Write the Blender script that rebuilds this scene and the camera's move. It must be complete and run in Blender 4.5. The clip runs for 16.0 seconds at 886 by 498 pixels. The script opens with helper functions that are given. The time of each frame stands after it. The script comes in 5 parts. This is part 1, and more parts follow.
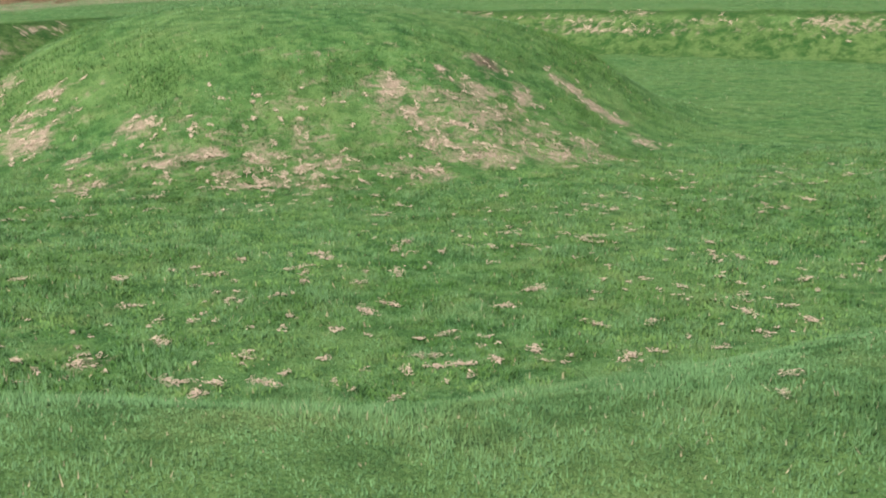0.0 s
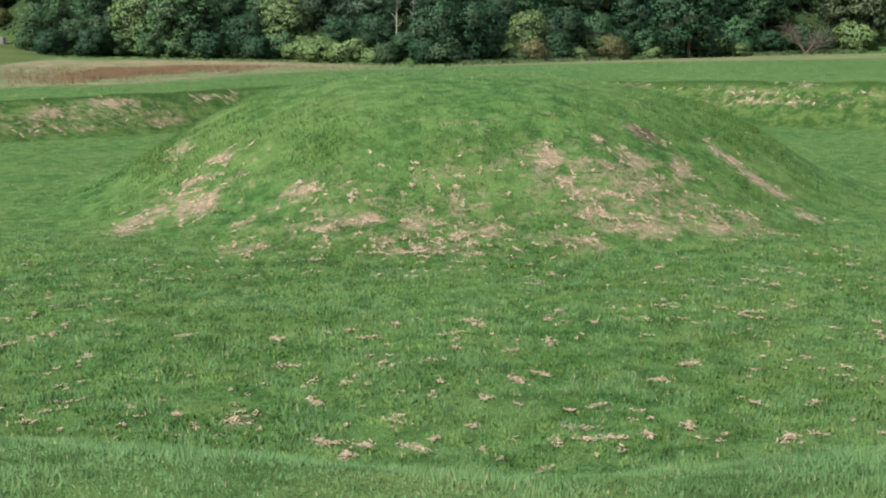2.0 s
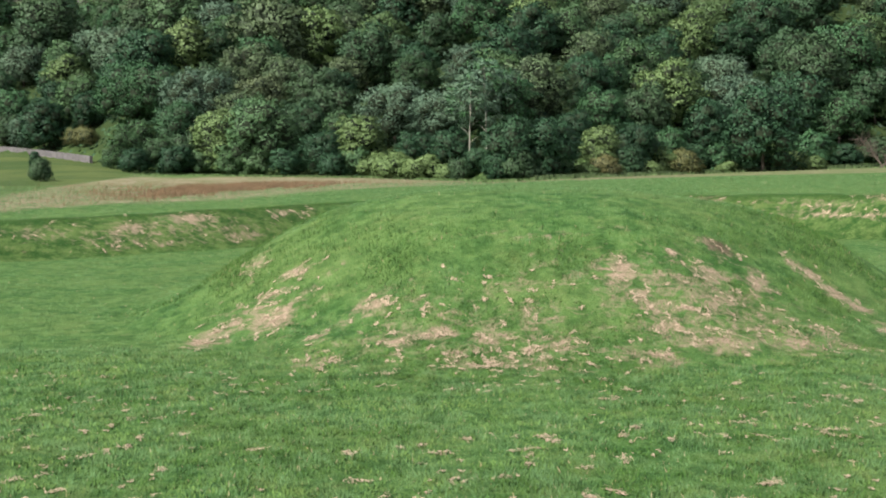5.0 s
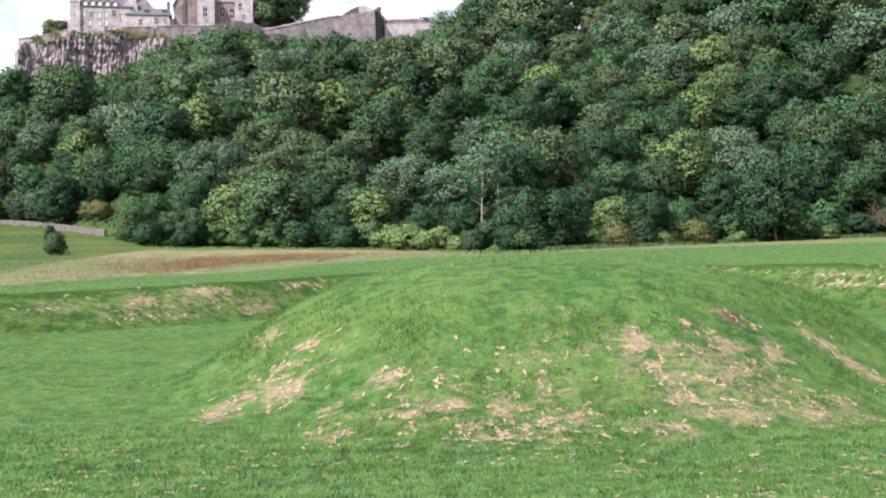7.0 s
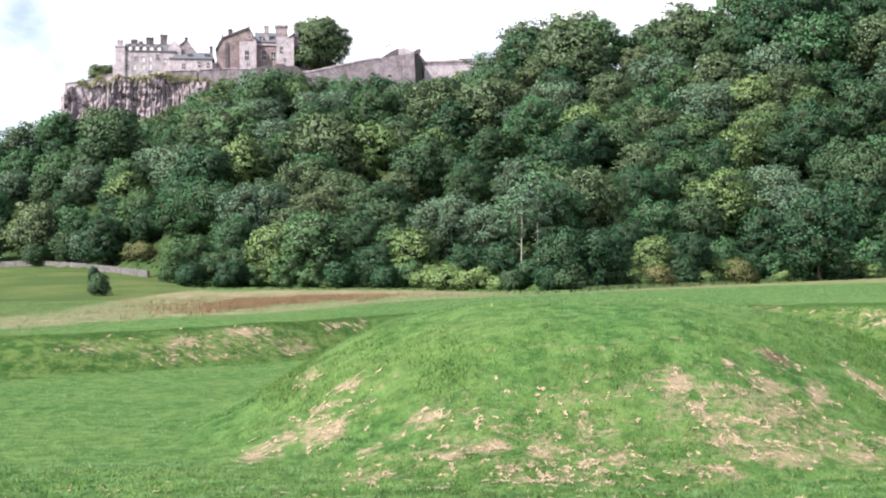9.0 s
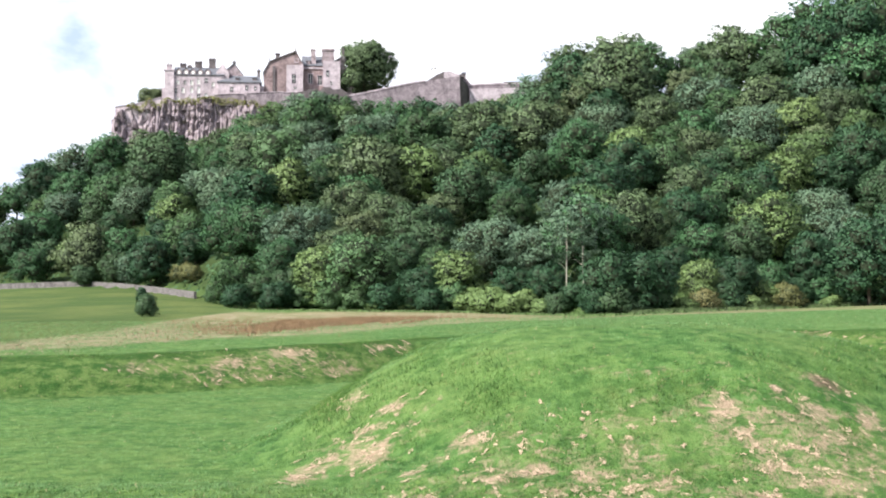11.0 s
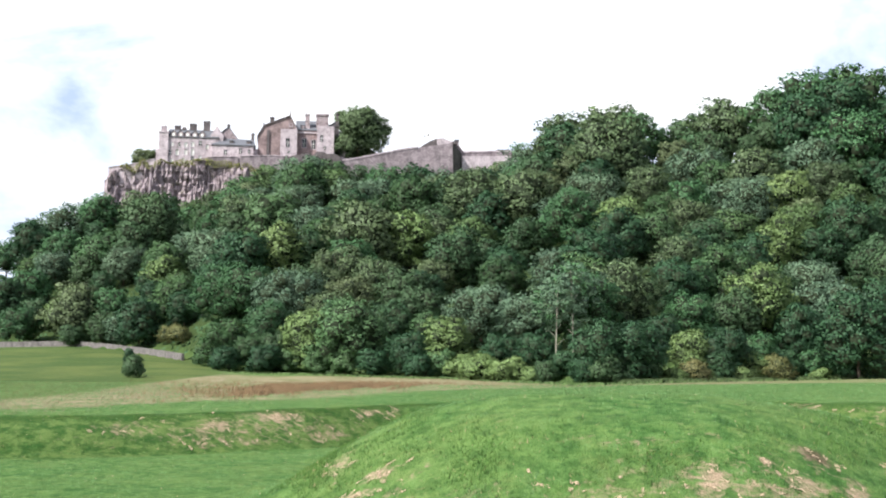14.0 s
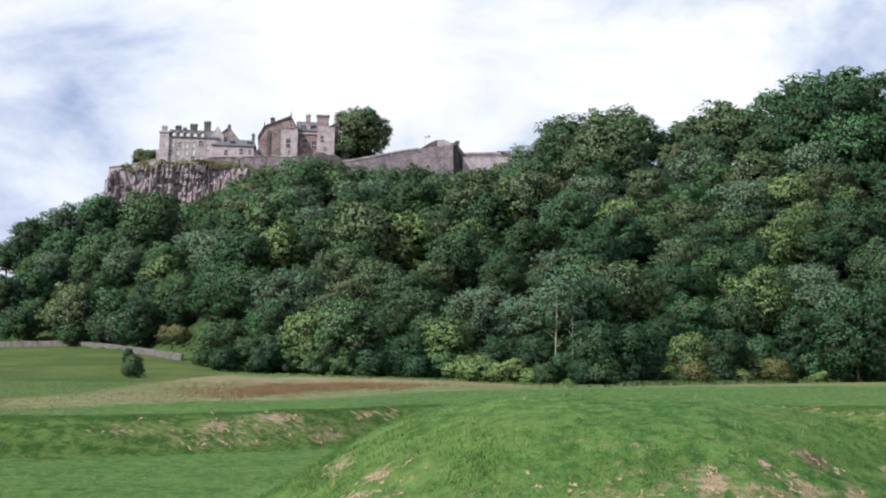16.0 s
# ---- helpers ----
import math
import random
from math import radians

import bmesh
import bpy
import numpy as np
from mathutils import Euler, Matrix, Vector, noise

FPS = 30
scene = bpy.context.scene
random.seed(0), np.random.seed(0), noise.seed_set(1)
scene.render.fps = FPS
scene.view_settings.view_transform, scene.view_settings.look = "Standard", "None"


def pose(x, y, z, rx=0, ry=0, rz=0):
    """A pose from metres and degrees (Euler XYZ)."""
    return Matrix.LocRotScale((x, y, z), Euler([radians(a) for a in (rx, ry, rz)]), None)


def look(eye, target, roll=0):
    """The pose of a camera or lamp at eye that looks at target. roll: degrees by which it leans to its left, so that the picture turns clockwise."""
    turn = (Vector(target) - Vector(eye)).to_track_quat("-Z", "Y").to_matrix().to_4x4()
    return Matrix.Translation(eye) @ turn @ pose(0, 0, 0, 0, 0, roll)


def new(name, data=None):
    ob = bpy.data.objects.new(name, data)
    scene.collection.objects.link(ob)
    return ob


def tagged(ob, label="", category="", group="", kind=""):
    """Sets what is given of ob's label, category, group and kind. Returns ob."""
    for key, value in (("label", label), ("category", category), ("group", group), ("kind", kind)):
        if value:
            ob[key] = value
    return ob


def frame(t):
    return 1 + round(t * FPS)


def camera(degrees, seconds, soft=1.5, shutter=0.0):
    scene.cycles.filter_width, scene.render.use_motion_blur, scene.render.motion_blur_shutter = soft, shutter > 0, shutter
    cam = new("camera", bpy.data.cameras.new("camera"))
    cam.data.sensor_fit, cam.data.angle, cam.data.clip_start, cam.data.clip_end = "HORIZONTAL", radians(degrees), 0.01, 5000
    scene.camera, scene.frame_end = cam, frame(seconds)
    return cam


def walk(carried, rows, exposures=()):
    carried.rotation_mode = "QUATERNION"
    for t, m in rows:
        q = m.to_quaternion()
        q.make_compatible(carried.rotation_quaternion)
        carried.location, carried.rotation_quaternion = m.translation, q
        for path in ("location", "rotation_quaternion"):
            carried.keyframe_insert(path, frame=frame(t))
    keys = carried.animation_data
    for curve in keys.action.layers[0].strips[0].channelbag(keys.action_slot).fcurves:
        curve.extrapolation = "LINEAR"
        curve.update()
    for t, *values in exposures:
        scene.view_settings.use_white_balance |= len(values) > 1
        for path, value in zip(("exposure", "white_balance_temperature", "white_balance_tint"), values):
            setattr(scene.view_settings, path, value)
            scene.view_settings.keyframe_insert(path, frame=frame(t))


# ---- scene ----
EYE = (0.0, 0.0, 3.75)
cam = camera(42.19, 16.0, soft=2.0)
# seconds, heading (clockwise from +y), tilt, lean, in degrees
TURNS = [
    (0.0, 14.027, -13.588, -0.176),
    (0.5, 10.215, -12.970, -0.142),
    (1.0, 7.793, -11.764, 0.141),
    (1.5, 6.919, -11.118, -0.148),
    (2.0, 6.218, -10.203, -0.176),
    (2.5, 5.579, -9.392, -0.019),
    (3.0, 4.052, -8.599, 0.174),
    (3.5, 3.094, -6.947, 0.189),
    (4.0, 2.756, -6.225, 0.160),
    (4.2, 2.721, -5.932, 0.098),
    (6.3, 2.293, -2.128, 0.573),
    (6.5, 2.432, -1.795, 0.557),
    (7.0, 1.959, -0.958, 0.562),
    (7.5, 2.055, -0.357, 0.360),
    (8.0, 2.459, 0.235, 0.477),
    (8.5, 1.801, 0.721, 0.506),
    (9.0, 0.000, 1.070, 0.711),
    (9.2, -0.712, 1.193, 0.527),
    (11.3, -2.216, 2.361, 0.397),
    (11.5, -2.074, 2.457, 0.313),
    (12.0, -1.916, 2.852, 0.031),
    (12.5, -1.821, 3.368, -0.292),
    (13.0, -1.734, 3.991, -0.458),
    (13.5, -1.894, 4.692, -0.403),
    (14.0, -1.744, 5.504, -0.580),
    (14.5, -1.578, 6.114, -0.769),
    (15.0, -1.455, 6.656, -0.840),
    (15.5, -1.589, 6.494, -0.909),
    (16.0, -1.746, 5.571, -0.823),
]
walk(cam, [(t, pose(*EYE, 90 + p, 0, -h) @ pose(0, 0, 0, 0, 0, -r)) for t, h, p, r in TURNS],
     exposures=[(0.0, 0.49, 6150, 10), (2.0, 0.38, 6250, 10), (4.0, 0.42, 6400, 10), (6.5, 0.73, 6350, 13), (9.0, 0.93, 6300, 13),
                (12.5, 0.94, 6350, 11), (14.5, 0.65, 6300, 10), (16.0, 0.20, 6250, 10)])

# ---- light ----
SUN_EL, SUN_AZ = 46.0, -130.0  # degrees; azimuth clockwise from +y
world = bpy.data.worlds.new("sky")
scene.world = world
world.use_nodes = True


def node(tree, kind, **values):
    n = tree.nodes.new(kind)
    for key, value in values.items():
        n.inputs[key.replace("_", " ")].default_value = value
    return n


def ramp(tree, stops, fac):
    n = tree.nodes.new("ShaderNodeValToRGB")
    while len(n.color_ramp.elements) < len(stops):
        n.color_ramp.elements.new(0.5)
    for e, (at, c) in zip(n.color_ramp.elements, stops):
        e.position = at
        e.color = (*c, 1) if isinstance(c, tuple) else (c, c, c, 1)
    tree.links.new(fac, n.inputs[0])
    return n.outputs[0]


def mix(tree, fac, a, b, blend="MIX"):
    n = tree.nodes.new("ShaderNodeMix")
    n.data_type, n.blend_type = "RGBA", blend
    for socket, v in ((n.inputs[0], fac), (n.inputs[6], a), (n.inputs[7], b)):
        if isinstance(v, (int, float)):
            socket.default_value = v
        elif isinstance(v, tuple):
            socket.default_value = (*v, 1)
        else:
            tree.links.new(v, socket)
    return n.outputs[2]


def noise_of(tree, coord, scale, detail=4.0, rough=0.55, warp=0.0):
    n = node(tree, "ShaderNodeTexNoise", Scale=scale, Detail=detail, Roughness=rough, Distortion=warp)
    tree.links.new(coord, n.inputs["Vector"])
    return n.outputs[0]


def make_sky():
    tr = world.node_tree
    back = tr.nodes["Background"]
    sky = tr.nodes.new("ShaderNodeTexSky")
    sky.sky_type, sky.sun_disc = "NISHITA", False
    sky.sun_elevation, sky.sun_rotation = radians(SUN_EL), radians(SUN_AZ)
    coord = tr.nodes.new("ShaderNodeTexCoord").outputs["Generated"]
    stretch = node(tr, "ShaderNodeMapping", Scale=(1.0, 1.0, 1.9), Location=(0.35, 0.1, 0.0), Rotation=(0.0, 0.0, radians(11)))
    tr.links.new(coord, stretch.inputs["Vector"])
    cover = noise_of(tr, stretch.outputs[0], 2.6, 7.0, 0.52, 0.4)
    shade = noise_of(tr, stretch.outputs[0], 4.5, 6.0, 0.55, 0.3)
    # the cloud bank stands low; higher up the sky is mostly clear
    height = tr.nodes.new("ShaderNodeSeparateXYZ")
    tr.links.new(coord, height.inputs[0])
    low = ramp(tr, [(0.38, 1.0), (0.62, 0.22)], height.outputs["Z"])
    clear = mix(tr, 1.0, ramp(tr, [(0.24, 0.0), (0.42, 1.0)], cover), low, "MULTIPLY")
    white = ramp(tr, [(0.34, (4.8, 5.9, 8.4)), (0.47, (9.6, 10.2, 11.4)), (0.58, (12.0, 12.0, 12.2))], shade)
    tr.links.new(mix(tr, clear, sky.outputs[0], white), back.inputs["Color"])
    back.inputs["Strength"].default_value = 0.075


make_sky()
sun = new("sun", bpy.data.lights.new("sun", "SUN"))
sun.data.energy, sun.data.angle, sun.data.color = 5.0, radians(2.0), (1.0, 0.96, 0.90)
a, e = radians(SUN_AZ), radians(SUN_EL)
sun.matrix_world = look((0, 0, 100), (-math.sin(a) * math.cos(e), -math.cos(a) * math.cos(e), 100 - math.sin(e)))


# ---- materials ----
def material(name, rough=0.9):
    m = bpy.data.materials.new(name)
    m.use_nodes = True
    tr = m.node_tree
    b = tr.nodes["Principled BSDF"]
    b.inputs["Roughness"].default_value = rough
    b.inputs["Specular IOR Level"].default_value = 0.25
    return m, tr, b


def bump(tr, b, height, strength, distance):
    n = node(tr, "ShaderNodeBump", Strength=strength, Distance=distance)
    tr.links.new(height, n.inputs["Height"])
    tr.links.new(n.outputs[0], b.inputs["Normal"])


def place_of(tr):
    return tr.nodes.new("ShaderNodeTexCoord").outputs["Object"]


def attribute(tr, name):
    n = tr.nodes.new("ShaderNodeAttribute")
    n.attribute_name = name
    return n.outputs["Fac"]


def scaled(tr, value, by):
    n = node(tr, "ShaderNodeMath")
    n.operation = "MULTIPLY"
    n.inputs[1].default_value = by
    tr.links.new(value, n.inputs[0])
    return n.outputs[0]


def ground_material():
    m, tr, b = material("turf", 0.95)
    b.inputs["Specular IOR Level"].default_value = 0.06
    c = place_of(tr)
    big, mid, fine = noise_of(tr, c, 0.25, 4), noise_of(tr, c, 1.7, 6, 0.6), noise_of(tr, c, 14.0, 5, 0.65)
    tuft = noise_of(tr, c, 2.6, 8, 0.75)
    green = mix(tr, ramp(tr, [(0.38, 0.0), (0.62, 1.0)], mid), (0.047, 0.108, 0.025), (0.112, 0.194, 0.050))
    green = mix(tr, ramp(tr, [(0.40, 0.95), (0.50, 0.0)], tuft), green, (0.021, 0.062, 0.015))
    green = mix(tr, ramp(tr, [(0.52, 0.0), (0.64, 0.75)], tuft), green, (0.138, 0.228, 0.072))
    green = mix(tr, ramp(tr, [(0.3, 0.0), (0.7, 0.45)], fine), green, (0.068, 0.155, 0.050))
    green = mix(tr, ramp(tr, [(0.4, 0.0), (0.7, 0.5)], big), green, (0.150, 0.212, 0.064))
    green = mix(tr, ramp(tr, [(0.52, 0.0), (0.68, 0.55)], noise_of(tr, c, 1.05, 9, 0.74)), green, (0.18, 0.225, 0.075))
    rank = mix(tr, ramp(tr, [(0.44, 0.0), (0.55, 1.0)], noise_of(tr, c, 1.3, 9, 0.78)), (0.024, 0.060, 0.013), (0.100, 0.145, 0.042))
    green = mix(tr, attribute(tr, "rank"), green, rank)
    # dark band painted for the shade under the bank's overhanging edge
    green = mix(tr, scaled(tr, attribute(tr, "lip"), 0.85), green, mix(tr, fine, (0.020, 0.050, 0.011), (0.045, 0.090, 0.022)))
    green = mix(tr, ramp(tr, [(0.40, 0.25), (0.52, 0.0)], noise_of(tr, c, 1.3, 6, 0.7)), green, (0.030, 0.082, 0.018))
    green = mix(tr, ramp(tr, [(0.36, 0.55), (0.54, 0.0)], noise_of(tr, c, 48.0, 3, 0.7)), green, (0.022, 0.072, 0.014))
    straw = mix(tr, ramp(tr, [(0.35, 0.0), (0.62, 1.0)], noise_of(tr, c, 30.0, 6, 0.75)), (0.15, 0.115, 0.072), (0.40, 0.30, 0.205))
    # bare turf shows as many small ragged flecks
    worn = tr.nodes.new("ShaderNodeMath")
    worn.operation = "MULTIPLY_ADD"
    flat = node(tr, "ShaderNodeMapping", Scale=(0.75, 1.0, 1.0))
    tr.links.new(c, flat.inputs["Vector"])
    tr.links.new(noise_of(tr, flat.outputs[0], 3.3, 10, 0.72, 0.6), worn.inputs[0])
    worn.inputs[1].default_value = 2.7
    tr.links.new(attribute(tr, "dry"), worn.inputs[2])
    turf = mix(tr, ramp(tr, [(0.56, 0.0), (0.72, 1.0)], scaled(tr, worn.outputs[0], 0.3333)), green, straw)
    turf = mix(tr, attribute(tr, "soil"), turf, mix(tr, fine, (0.030, 0.021, 0.015), (0.085, 0.058, 0.040)))
    hay = mix(tr, ramp(tr, [(0.40, 0.0), (0.58, 1.0)], noise_of(tr, c, 0.32, 8, 0.7)), (0.25, 0.205, 0.125), (0.135, 0.150, 0.062))
    hay = mix(tr, ramp(tr, [(0.50, 0.0), (0.62, 0.8)], noise_of(tr, c, 0.9, 7, 0.7)), hay, (0.29, 0.24, 0.165))
    turf = mix(tr, attribute(tr, "meadow"), turf, hay)
    # field greens kept low: cloud shade over the pasture is in their colour
    field = mix(tr, ramp(tr, [(0.42, 0.0), (0.60, 1.0)], noise_of(tr, c, 0.09, 7, 0.62)), (0.055, 0.088, 0.026), (0.098, 0.122, 0.038))
    field = mix(tr, ramp(tr, [(0.52, 0.0), (0.66, 0.6)], noise_of(tr, c, 0.5, 7, 0.7)), field, (0.050, 0.095, 0.026))
    turf = mix(tr, attribute(tr, "pasture"), turf, field)
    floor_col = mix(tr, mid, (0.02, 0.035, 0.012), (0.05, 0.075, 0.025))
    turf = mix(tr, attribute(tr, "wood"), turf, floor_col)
    tr.links.new(turf, b.inputs["Base Color"])
    bump(tr, b, noise_of(tr, c, 22.0, 6, 0.7), 0.7, 0.05)
    return m


def leaf_material(name, dark, light, odd, vary=1.0):
    m, tr, b = material(name, 0.6)
    b.inputs["Specular IOR Level"].default_value = 0.2
    info = tr.nodes.new("ShaderNodeObjectInfo").outputs["Random"]
    island = tr.nodes.new("ShaderNodeNewGeometry").outputs["Random Per Island"]
    col = mix(tr, island, tuple(v * 0.84 for v in dark), tuple(v * 1.16 for v in light))
    col = mix(tr, ramp(tr, [(0.0, 0.6 * vary), (0.38, 0.0), (1.0, 0.0)], info), col, tuple((a + b) * 0.26 for a, b in zip(dark, light)))
    col = mix(tr, ramp(tr, [(0.45, 0.0), (1.0, 0.8 * vary)], info), col, tuple(v * 1.15 for v in odd))
    lump = noise_of(tr, place_of(tr), 0.9, 6, 0.7)
    col = mix(tr, ramp(tr, [(0.34, 0.45), (0.52, 0.0)], lump), col, tuple(v * 0.6 for v in dark))
    tr.links.new(col, b.inputs["Base Color"])
    t = tr.nodes.new("ShaderNodeBsdfTranslucent")
    tr.links.new(col, t.inputs[0])
    s = tr.nodes.new("ShaderNodeMixShader")
    s.inputs[0].default_value = 0.14
    out = tr.nodes["Material Output"]
    tr.links.new(b.outputs[0], s.inputs[1])
    tr.links.new(t.outputs[0], s.inputs[2])
    tr.links.new(s.outputs[0], out.inputs[0])
    return m


def stone_material(name, dark, light, scale=0.6, whole=False):
    m, tr, b = material(name, 0.92)
    c = tr.nodes.new("ShaderNodeNewGeometry").outputs["Position"] if whole else place_of(tr)
    col = mix(tr, ramp(tr, [(0.38, 0.0), (0.62, 1.0)], noise_of(tr, c, scale, 8, 0.72)), dark, light)
    speck = noise_of(tr, c, scale * 8, 4, 0.6)
    run = node(tr, "ShaderNodeMapping", Scale=(1.0, 1.0, 0.3))
    tr.links.new(c, run.inputs["Vector"])
    stain = noise_of(tr, run.outputs[0], scale * 0.55, 7, 0.68)
    col = mix(tr, ramp(tr, [(0.50, 0.0), (0.64, 0.7)], stain), col, tuple(v * 0.75 for v in dark))
    col = mix(tr, ramp(tr, [(0.45, 0.0), (0.75, 0.5)], speck), col, tuple(min(1, v * 1.4) for v in light))
    tr.links.new(col, b.inputs["Base Color"])
    bump(tr, b, speck, 0.6, 0.15)
    return m


def plain_material(name, colour, rough=0.8, vary=0.3, scale=2.0):
    m, tr, b = material(name, rough)
    n = noise_of(tr, place_of(tr), scale, 5, 0.6)
    tr.links.new(mix(tr, n, tuple(v * (1 - vary) for v in colour), tuple(min(1, v * (1 + vary)) for v in colour)), b.inputs["Base Color"])
    return m


TURF = ground_material()
LEAF_DARK = leaf_material("leaf_dark", (0.023, 0.065, 0.031), (0.053, 0.122, 0.054), (0.069, 0.114, 0.050))
LEAF_MID = leaf_material("leaf_mid", (0.041, 0.109, 0.047), (0.089, 0.199, 0.078), (0.107, 0.175, 0.074))
LEAF_BLUE = leaf_material("leaf_blue", (0.039, 0.094, 0.037), (0.090, 0.172, 0.065), (0.098, 0.151, 0.052))
LEAF_OLIVE = leaf_material("leaf_olive", (0.063, 0.104, 0.047), (0.135, 0.195, 0.089), (0.145, 0.169, 0.081), 0.7)
LEAF_LIGHT = leaf_material("leaf_light", (0.106, 0.177, 0.055), (0.197, 0.287, 0.105), (0.213, 0.250, 0.103), 0.3)
LEAF_GREY = leaf_material("leaf_grey", (0.068, 0.131, 0.077), (0.150, 0.234, 0.145), (0.124, 0.185, 0.102), 0.7)
LEAF_RUST = leaf_material("leaf_rust", (0.09, 0.11, 0.04), (0.21, 0.21, 0.08), (0.21, 0.17, 0.08), 0.4)
# colour of the shade in the gaps between leaves, for crown cores
GAP_SHADE = plain_material("gap_shade", (0.022, 0.032, 0.015), 0.95, 0.6, 1.5)
BARK = plain_material("bark", (0.10, 0.08, 0.06), 0.95, 0.5, 6.0)
PALE_BARK = plain_material("pale_bark", (0.36, 0.33, 0.27), 0.9, 0.4, 6.0)
STONE = stone_material("castle_stone", (0.175, 0.138, 0.146), (0.44, 0.365, 0.372))
RAMPART_STONE = stone_material("rampart_stone", (0.125, 0.102, 0.112), (0.33, 0.278, 0.290))
BROWN_STONE = stone_material("brown_stone", (0.14, 0.100, 0.098), (0.34, 0.255, 0.25), 0.35)
PALE_STONE = stone_material("pale_stone", (0.30, 0.250, 0.264), (0.58, 0.500, 0.522))
def rock_material():
    m, tr, b = material("crag_rock", 0.95)
    c = place_of(tr)
    tall = node(tr, "ShaderNodeMapping", Scale=(1.0, 1.0, 0.13))
    tr.links.new(c, tall.inputs["Vector"])
    streak = noise_of(tr, tall.outputs[0], 1.1, 7, 0.7)
    col = mix(tr, ramp(tr, [(0.32, 0.0), (0.68, 1.0)], streak), (0.145, 0.118, 0.132), (0.42, 0.352, 0.366))
    moss = noise_of(tr, c, 0.45, 6, 0.65)
    col = mix(tr, ramp(tr, [(0.56, 0.0), (0.66, 0.55)], moss), col, (0.13, 0.13, 0.05))
    col = mix(tr, ramp(tr, [(0.55, 0.0), (0.72, 0.6)], noise_of(tr, c, 3.0, 5, 0.6)), col, (0.36, 0.30, 0.28))
    tr.links.new(col, b.inputs["Base Color"])
    bump(tr, b, streak, 0.9, 0.5)
    return m


ROCK = rock_material()
SLATE = plain_material("slate", (0.13, 0.135, 0.15), 0.6, 0.35, 1.5)


# ---- shape of the ground ----
def smooth(v, lo, hi):
    f = np.clip((v - lo) / (hi - lo), 0, 1)
    return f * f * (3 - 2 * f)


MOUND = (3.5, 29.5)
MOUND_R = [0, 2.5, 3.85, 5.1, 6.0, 7.25, 8.6, 9.9, 11.0]
MOUND_Z = [2.97, 2.9, 2.74, 2.45, 2.05, 1.3, 0.5, 0.06, 0.0]
# by heading in degrees: where the wooded slope starts, the height there, where it ends, the height there
HILL = [
    (-60, 330, 3, 420, 4), (-32, 290, 5, 380, 10), (-22.9, 250, 5.3, 345, 24), (-19.7, 240, 5.6, 330, 32), (-17.9, 226, 5.0, 318, 38),
    (-14, 180, 3.0, 314, 35), (-12.2, 150, 1.9, 310, 40), (-8.8, 146, 1.8, 303, 45), (-6.4, 142, 1.7, 298, 43), (-1.3, 134, 1.6, 293, 42),
    (2.3, 122, 1.5, 275, 44), (5, 112, 1.5, 258, 46), (8.5, 116, 1.7, 255, 48), (11, 122, 1.8, 255, 44), (15, 134, 1.9, 250, 50),
    (19, 140, 2.2, 245, 50), (30, 150, 3, 245, 46), (60, 260, 3, 330, 20), (90, 400, 2, 480, 3)]
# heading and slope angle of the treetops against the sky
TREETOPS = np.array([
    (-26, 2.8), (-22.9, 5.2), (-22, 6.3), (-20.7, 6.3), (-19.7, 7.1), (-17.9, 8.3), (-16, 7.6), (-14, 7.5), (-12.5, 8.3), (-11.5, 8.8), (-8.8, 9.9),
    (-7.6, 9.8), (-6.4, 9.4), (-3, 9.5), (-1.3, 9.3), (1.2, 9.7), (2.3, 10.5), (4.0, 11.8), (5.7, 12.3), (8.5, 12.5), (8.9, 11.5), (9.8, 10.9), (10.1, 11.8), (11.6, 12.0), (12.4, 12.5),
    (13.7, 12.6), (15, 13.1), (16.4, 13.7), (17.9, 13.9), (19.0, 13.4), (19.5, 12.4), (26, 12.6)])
HILL = np.array(HILL, float)


BANK_RUN = 4.0  # metres from the far bank's foot to its lip


def mound_radius(x, y):
    dx, dy = x - MOUND[0], y - MOUND[1]
    r = np.hypot(dx, dy)
    t = radians(-3)
    u, v = dx * math.cos(t) + dy * math.sin(t), -dx * math.sin(t) + dy * math.cos(t)
    oct_r = np.maximum(np.maximum(np.abs(u), np.abs(v)) * 1.03, (np.abs(u) + np.abs(v)) * 0.745)
    shoulder = 1 - 0.14 * smooth(dx, 2, 7) * smooth(dy, -5, 0)
    return (0.55 * r + 0.45 * oct_r) * shoulder


def edge_far(x):
    """y of the far bank's foot."""
    return np.interp(x, [-60, -15, -11.3, -7.3, -3.5, 0, 10, 14, 19, 25, 30.4, 40, 60], [26, 42.3, 44.8, 47.8, 52.2, 55, 56, 54.5, 52, 47, 43.5, 38, 30])


def hill_at(x, y):
    h = np.degrees(np.arctan2(x, y))
    d = np.hypot(x, y)
    d0, z0, d1, z1 = [np.interp(h, HILL[:, 0], HILL[:, i]) for i in (1, 2, 3, 4)]
    inside = np.where(np.abs(h) < 89, 1.0, 0.0)
    f = np.clip((d - d0) / (d1 - d0), 0, 1)
    up = (z1 - z0) * (0.75 * f + 0.25 * f * f * (3 - 2 * f))
    return np.where(inside > 0, z0, 2.0), np.where(inside > 0, up, 0.0), d0, inside


def castle_rock(x, y):
    """Extra height of the crag's flat top."""
    h, d = np.degrees(np.arctan2(x, y)), np.hypot(x, y)
    front = np.interp(h, [-30, -18.2, -17, -10, -8.5, -6, 0, 3.5, 12], [350, 336, 331, 330, 327, 327, 333, 336, 336])
    return smooth(d, front, front + 5) * smooth(h, -19.5, -17.6) * (1 - smooth(h, 3, 9))


